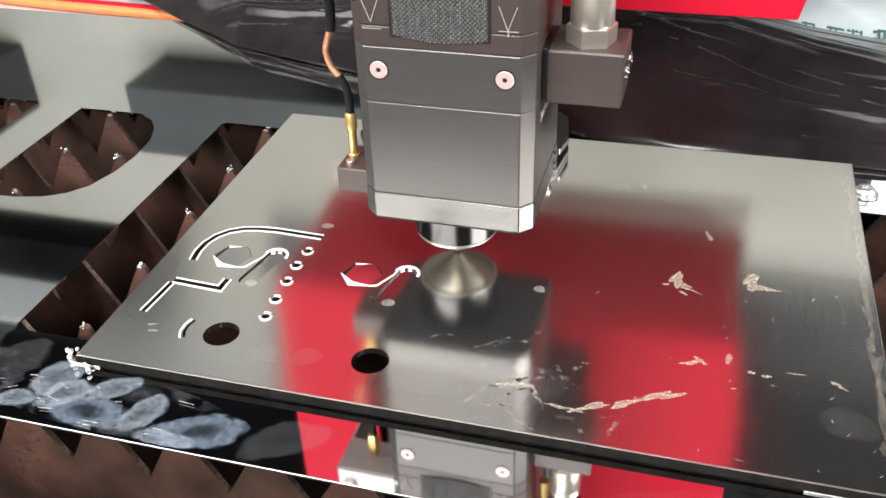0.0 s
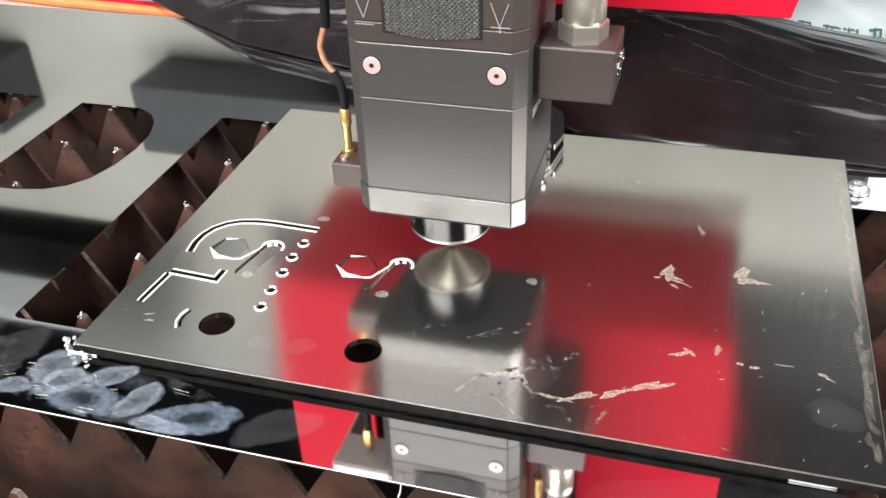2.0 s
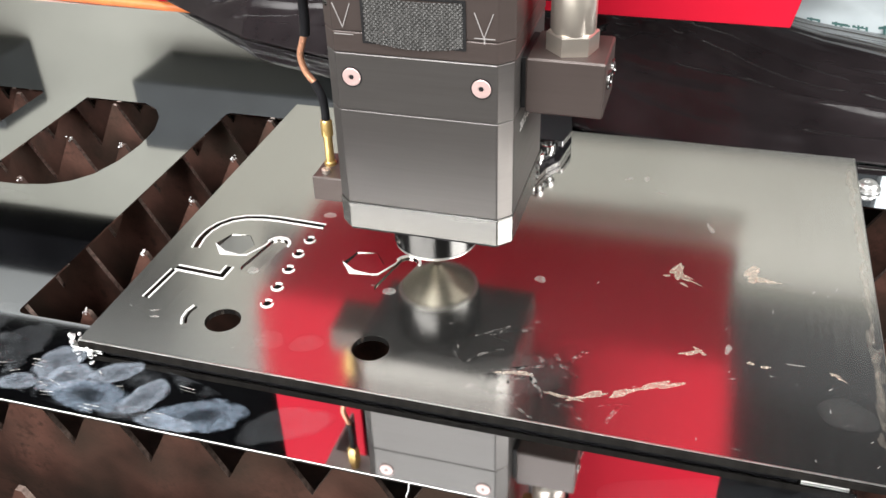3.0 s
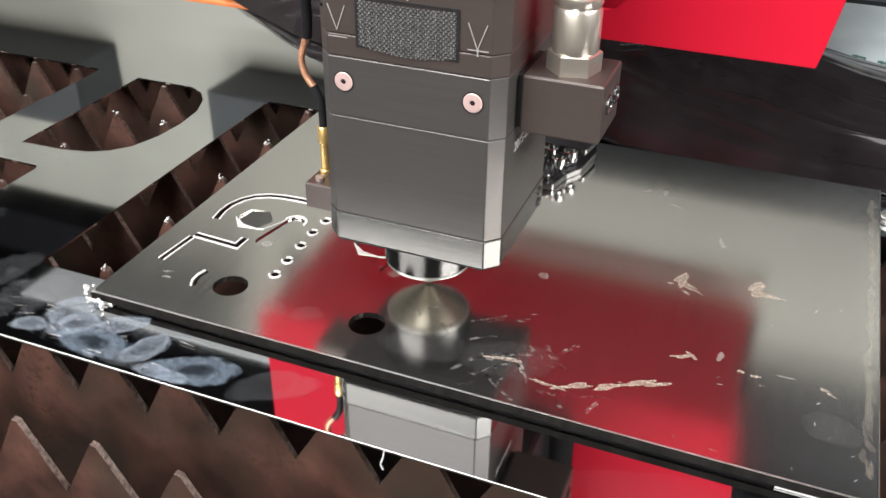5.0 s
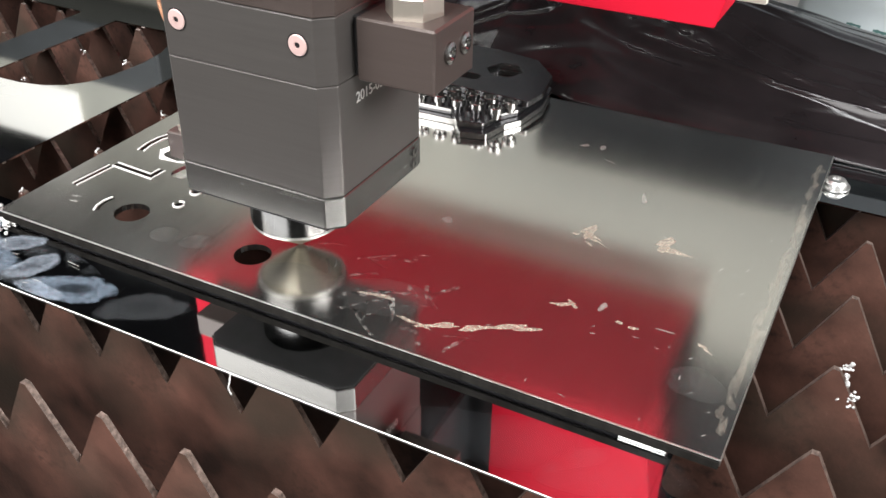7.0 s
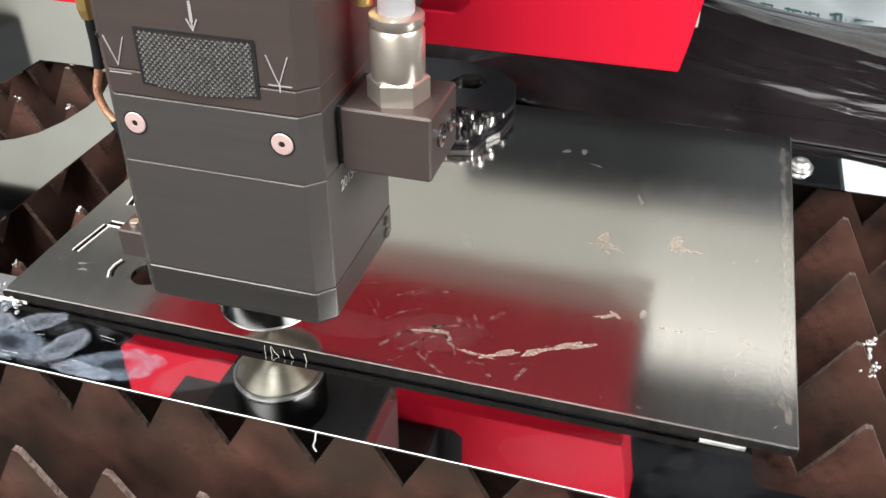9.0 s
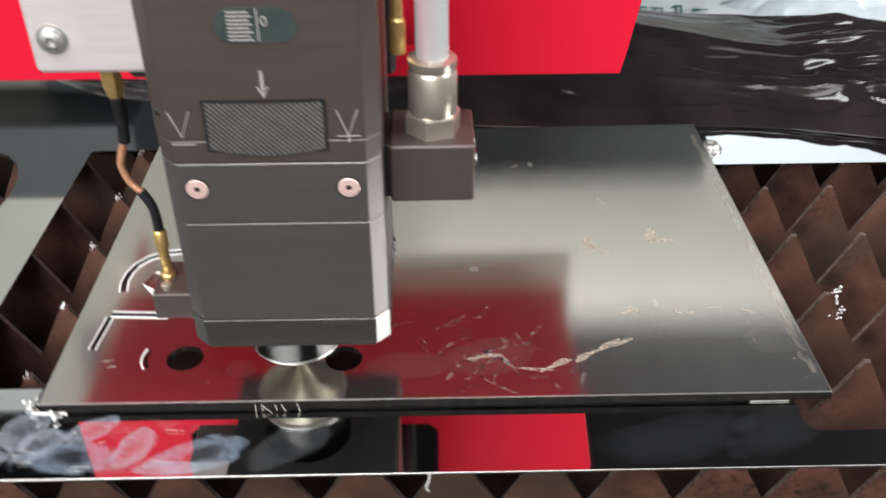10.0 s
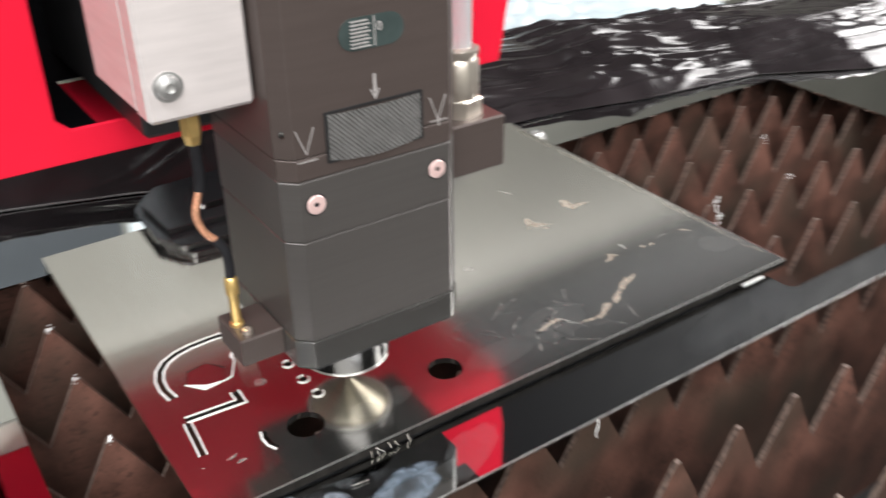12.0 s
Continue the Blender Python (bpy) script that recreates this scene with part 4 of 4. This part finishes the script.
dg.parent, dg.matrix_basis = head, pose(0.0025, -0.0284, 0.1795, 90)
txt = bpy.data.curves.new("serial", "FONT")
txt.body, txt.size, txt.extrude = "2015-0500", 0.0062, 0.0001
sr = new("engraved_number", txt)
sr.data.materials.append(WHITEMARK)
sr.parent, sr.matrix_basis = head, pose(0.0414, -0.0105, 0.0885, 90, 0, 90)
for y, z in ((0.0345, 0.0475), (0.0345, 0.0415)):
    sc = part("screw", turn(lathe([(0.0022, 0), (0.0022, 0.001), (0.001, 0.0012), (0.0009, 0.0004), (0, 0.0004)], 16), Matrix.Translation((0.0414, y, z)) @ Matrix.Rotation(radians(90), 4, "Y")), STEEL, head, "", True)
# gas block with fitting and hose
part("gas_block", box(0.0435, 0.0768, -0.0125, 0.02, 0.099, 0.124, 0.0008), ANOD2, head, "brown-grey gas inlet block")
part("gas_neck", box(0.0405, 0.0437, -0.010, 0.019, 0.1, 0.1235, 0.0004), BLACK, head)
for y in (-0.001, 0.0115):
    part("screw", turn(lathe([(0.0042, 0), (0.0042, 0.0012), (0.0025, 0.0016), (0.002, 0.0005), (0, 0.0005)], 20), Matrix.Translation((0.0766, y, 0.1125)) @ Matrix.Rotation(radians(90), 4, "Y")), STEEL, head, "", True)
FX, FYY = 0.0606, 0.002
part("hex_nut", turn(lathe([(0.0112, 0.1238), (0.0112, 0.1318), (0.0104, 0.1325)], 6, (0, 0, 0)), Matrix.Translation((FX, FYY, 0)) @ Matrix.Rotation(radians(15), 4, "Z")), NICKEL, head, "nickel-plated hexagon")
part("fitting_body", lathe([(0.0093, 0.1322), (0.0096, 0.134), (0.0096, 0.149), (0.0088, 0.1505), (0.0095, 0.152), (0.0095, 0.1545), (0.0075, 0.1555)], 40, (FX, FYY, 0)), NICKEL, head, "nickel-plated push-in fitting", True)
part("gas_hose", tube([(FX, FYY, 0.152), (FX, FYY, 0.22), (FX + 0.002, FYY, 0.3), (FX, FYY, 0.42)], 0.0064, 20), CLEAR, head, "clear plastic gas hose", True)
part("pilot_fitting", lathe([(0.0032, 0.155), (0.0032, 0.168), (0.0024, 0.169), (0.0024, 0.19), (0.003, 0.19), (0.003, 0.2)], 16, (0.0475, 0.006, 0)), BRASS, head, "", True)
# height sensor block, connector and cable
part("sensor_block", box(-0.0612, -0.0412, -0.0112, 0.014, 0.0398, 0.0530, 0.0006), ANOD2, head, "dark sensor connector block")
part("screw", lathe([(0.0023, 0.0528), (0.0023, 0.0548), (0.0012, 0.0552), (0.001, 0.0538), (0, 0.0538)], 18, (-0.0556, -0.0058, 0)), NICKEL, head, "", True)
part("brass_plug", lathe([(0.0030, 0.0529), (0.0030, 0.0545), (0.0022, 0.055), (0.0022, 0.0685), (0.0029, 0.069), (0.0029, 0.0765), (0.0022, 0.0775)], 20, (-0.0567, 0.0025, 0)), BRASS, head, "gold-plated coaxial plug", True)
part("cable_sleeve", tube([(-0.0567, 0.0025, 0.0765), (-0.0566, 0.0022, 0.084), (-0.0575, 0.002, 0.0905), (-0.0608, 0.0025, 0.0968)], 0.0021), RUBBER, head, "", True)
part("cable", tube([(-0.0600, 0.0025, 0.0958), (-0.0645, 0.003, 0.1010), (-0.0667, 0.0035, 0.1085), (-0.0652, 0.004, 0.1150), (-0.0634, 0.004, 0.120)], 0.0016), COPPER, head, "copper-coloured thin cable", True)
part("cable_sleeve", tube([(-0.0634, 0.004, 0.119), (-0.0626, 0.004, 0.128), (-0.0628, 0.004, 0.141)], 0.0024), RUBBER, head, "", True)
part("brass_plug", lathe([(0.0030, 0.139), (0.0036, 0.1415), (0.0041, 0.143), (0.0041, 0.151), (0.003, 0.1525), (0.003, 0.156)], 6, (-0.063, 0.004, 0)), BRASS, head, "gold-plated coaxial socket")
# silver bracket that holds the socket
brk = part("bracket", box(-0.0832, -0.0425, -0.0135, 0.0, 0.1562, 0.2065, 0.0016), SILVER, head, "folded silver bracket")
part("bracket_side", box(-0.0832, -0.0812, 0.0, 0.05, 0.158, 0.205, 0.0005), SILVER, brk)
part("bracket_lip", box(-0.0812, -0.0425, 0.0, 0.014, 0.1562, 0.158, 0.0003), SILVER, brk)
bs = part("screw", onface(lathe([(0.0046, 0), (0.0046, 0.0009), (0.0038, 0.0022), (0.0024, 0.0027), (0.0018, 0.0028), (0.0016, 0.0014), (0, 0.0014)], 28), -0.0745, 0.1695, -0.0135), BOLTM, brk, "bright button-head screw", True)
part("washer", onface(lathe([(0.0056, 0), (0.0056, 0.0005), (0.0045, 0.0005)], 28), -0.0745, 0.1695, -0.0134), BOLTM, bs)

carriage = empty("gantry_carriage", "red painted gantry carriage cover behind the cutting head", "carriage")


def upright(loops, y0, y1, w=0.0006):
    """A panel drawn in x and z."""
    return turn(prism(loops, -y1, -y0, w), Matrix.Rotation(radians(90), 4, "X"))


CY, CZ = 0.092, 0.1062
part("front_panel", upright([[(-0.164, CZ + 0.005), (-0.159, CZ), (0.153, CZ), (0.1555, CZ + 0.012), (0.1625, CZ + 0.055), (0.1625, 0.75), (-0.164, 0.75)], [(-0.095, CZ + 0.021), (-0.089, CZ + 0.0155), (0.056, CZ + 0.0155), (0.062, CZ + 0.021), (0.062, 0.70), (-0.095, 0.70)]], CY, CY + 0.0025), RED, carriage)
part("bottom_panel", box(-0.158, 0.152, CY + 0.0027, 0.1985, CZ + 0.0002, CZ + 0.0024, 0.0004), RED, carriage)
part("side_panel", box(0.1600, 0.1623, CY + 0.0027, 0.125, CZ + 0.055, 0.75, 0.0004), RED, carriage)
part("side_panel", box(-0.1638, -0.1615, CY + 0.0027, 0.27, CZ + 0.007, 0.75, 0.0004), RED, carriage)
part("corner_panel", turn(box(-0.0011, 0.0011, CY + 0.0027, 0.125, 0, 0.0535, 0.0004), Matrix.Translation((0.1525, 0, CZ + 0.002)) @ Matrix.Rotation(math.atan2(0.0085, 0.0535), 4, "Y")), RED, carriage)
part("apron", box(-0.1612, 0.157, 0.199, 0.203, 0.086, 0.1095, 0.0006), BEIGE, carriage, "pale beige apron plate")
# two black sheets, added so the cover's opening looks dark inside
part("opening_dark_back", box(-0.1612, 0.157, 0.199, 0.203, 0.110, 0.75, 0.0006), GANTRY, carriage, "black sheet added behind the cover's opening to darken it")
part("opening_dark_floor", box(-0.155, -0.0705, CY + 0.003, 0.1985, CZ + 0.0028, CZ + 0.0045, 0.0003), GANTRY, carriage, "black sheet added on the cover's floor to darken its opening")
part("slide_block", box(-0.07, 0.045, 0.044, 0.1985, 0.128, 0.75, 0.002), BLACK, carriage, "black slide block")

# ---- sparks and hot threads below the cut ----
sparks = empty("hot_metal_threads", "thin glowing metal threads hanging below the cut", "sparks")
for x, dx, dz in ((-0.009, 0.0006, -0.0075), (-0.0062, 0.0012, -0.0068), (-0.0058, 0.004, -0.005), (0.0, 0.001, -0.004), (0.003, 0.0018, -0.0045)):
    part("thread", tube([(x, 0, -0.0012), (x + dx * 0.3, -0.0005, -0.0012 + dz * 0.3), (x + dx, -0.001, dz)], 0.00005, 5, 4), THREADM, sparks)
part("thread", tube([(0.010, 0, -0.001), (0.0115, -0.001, -0.006), (0.017, -0.006, -0.016), (0.024, -0.010, -0.027)], 0.00006, 5, 6), THREADM, sparks)
drip = tagged(link("metal_thread", tube([(0.1762, -0.0402, -0.0052), (0.1758, -0.0408, -0.009), (0.1748, -0.0408, -0.0125), (0.1757, -0.0406, -0.0155)], 0.00035, 6, 4), MELT), "bright curled metal thread hanging from the sheet edge", "thread")

# ---- motion ----
HEAD = [
    (0, 0.1564, 0.1177),
    (0.5, 0.1531, 0.1284),
    (1, 0.1557, 0.1193),
    (1.5, 0.1573, 0.1167),
    (2, 0.1570, 0.1150),
    (2.5, 0.1564, 0.1035),
    (3, 0.1506, 0.0957),
    (5, 0.1536, 0.0651),
    (5.5, 0.1556, 0.0603),
    (6, 0.1561, 0.0531),
    (6.5, 0.1529, 0.0467),
    (7, 0.1544, 0.0400),
    (9, 0.1387, 0.0042),
    (9.5, 0.1264, 0.0091),
    (10, 0.1192, 0.0219),
    (10.5, 0.1158, 0.0308),
    (11, 0.1056, 0.0338),
    (11.5, 0.0990, 0.0410),
    (12, 0.0977, 0.0453),
]


def motions():
    walk(head, [(t, pose(x, y, 0)) for t, x, y in HEAD])
    walk(sparks, [(t, pose(x + 0.004, y - 0.004, 0) if t < 9 else pose(x + (0.006 if t < 9.8 else -0.0125), -0.0012, 0)) for t, x, y in HEAD])
    walk(beam, [(t, pose(0, y, 0)) for t, x, y in HEAD])
    walk(carriage, [(t, pose(x, y, 0)) for t, x, y in HEAD])


motions()
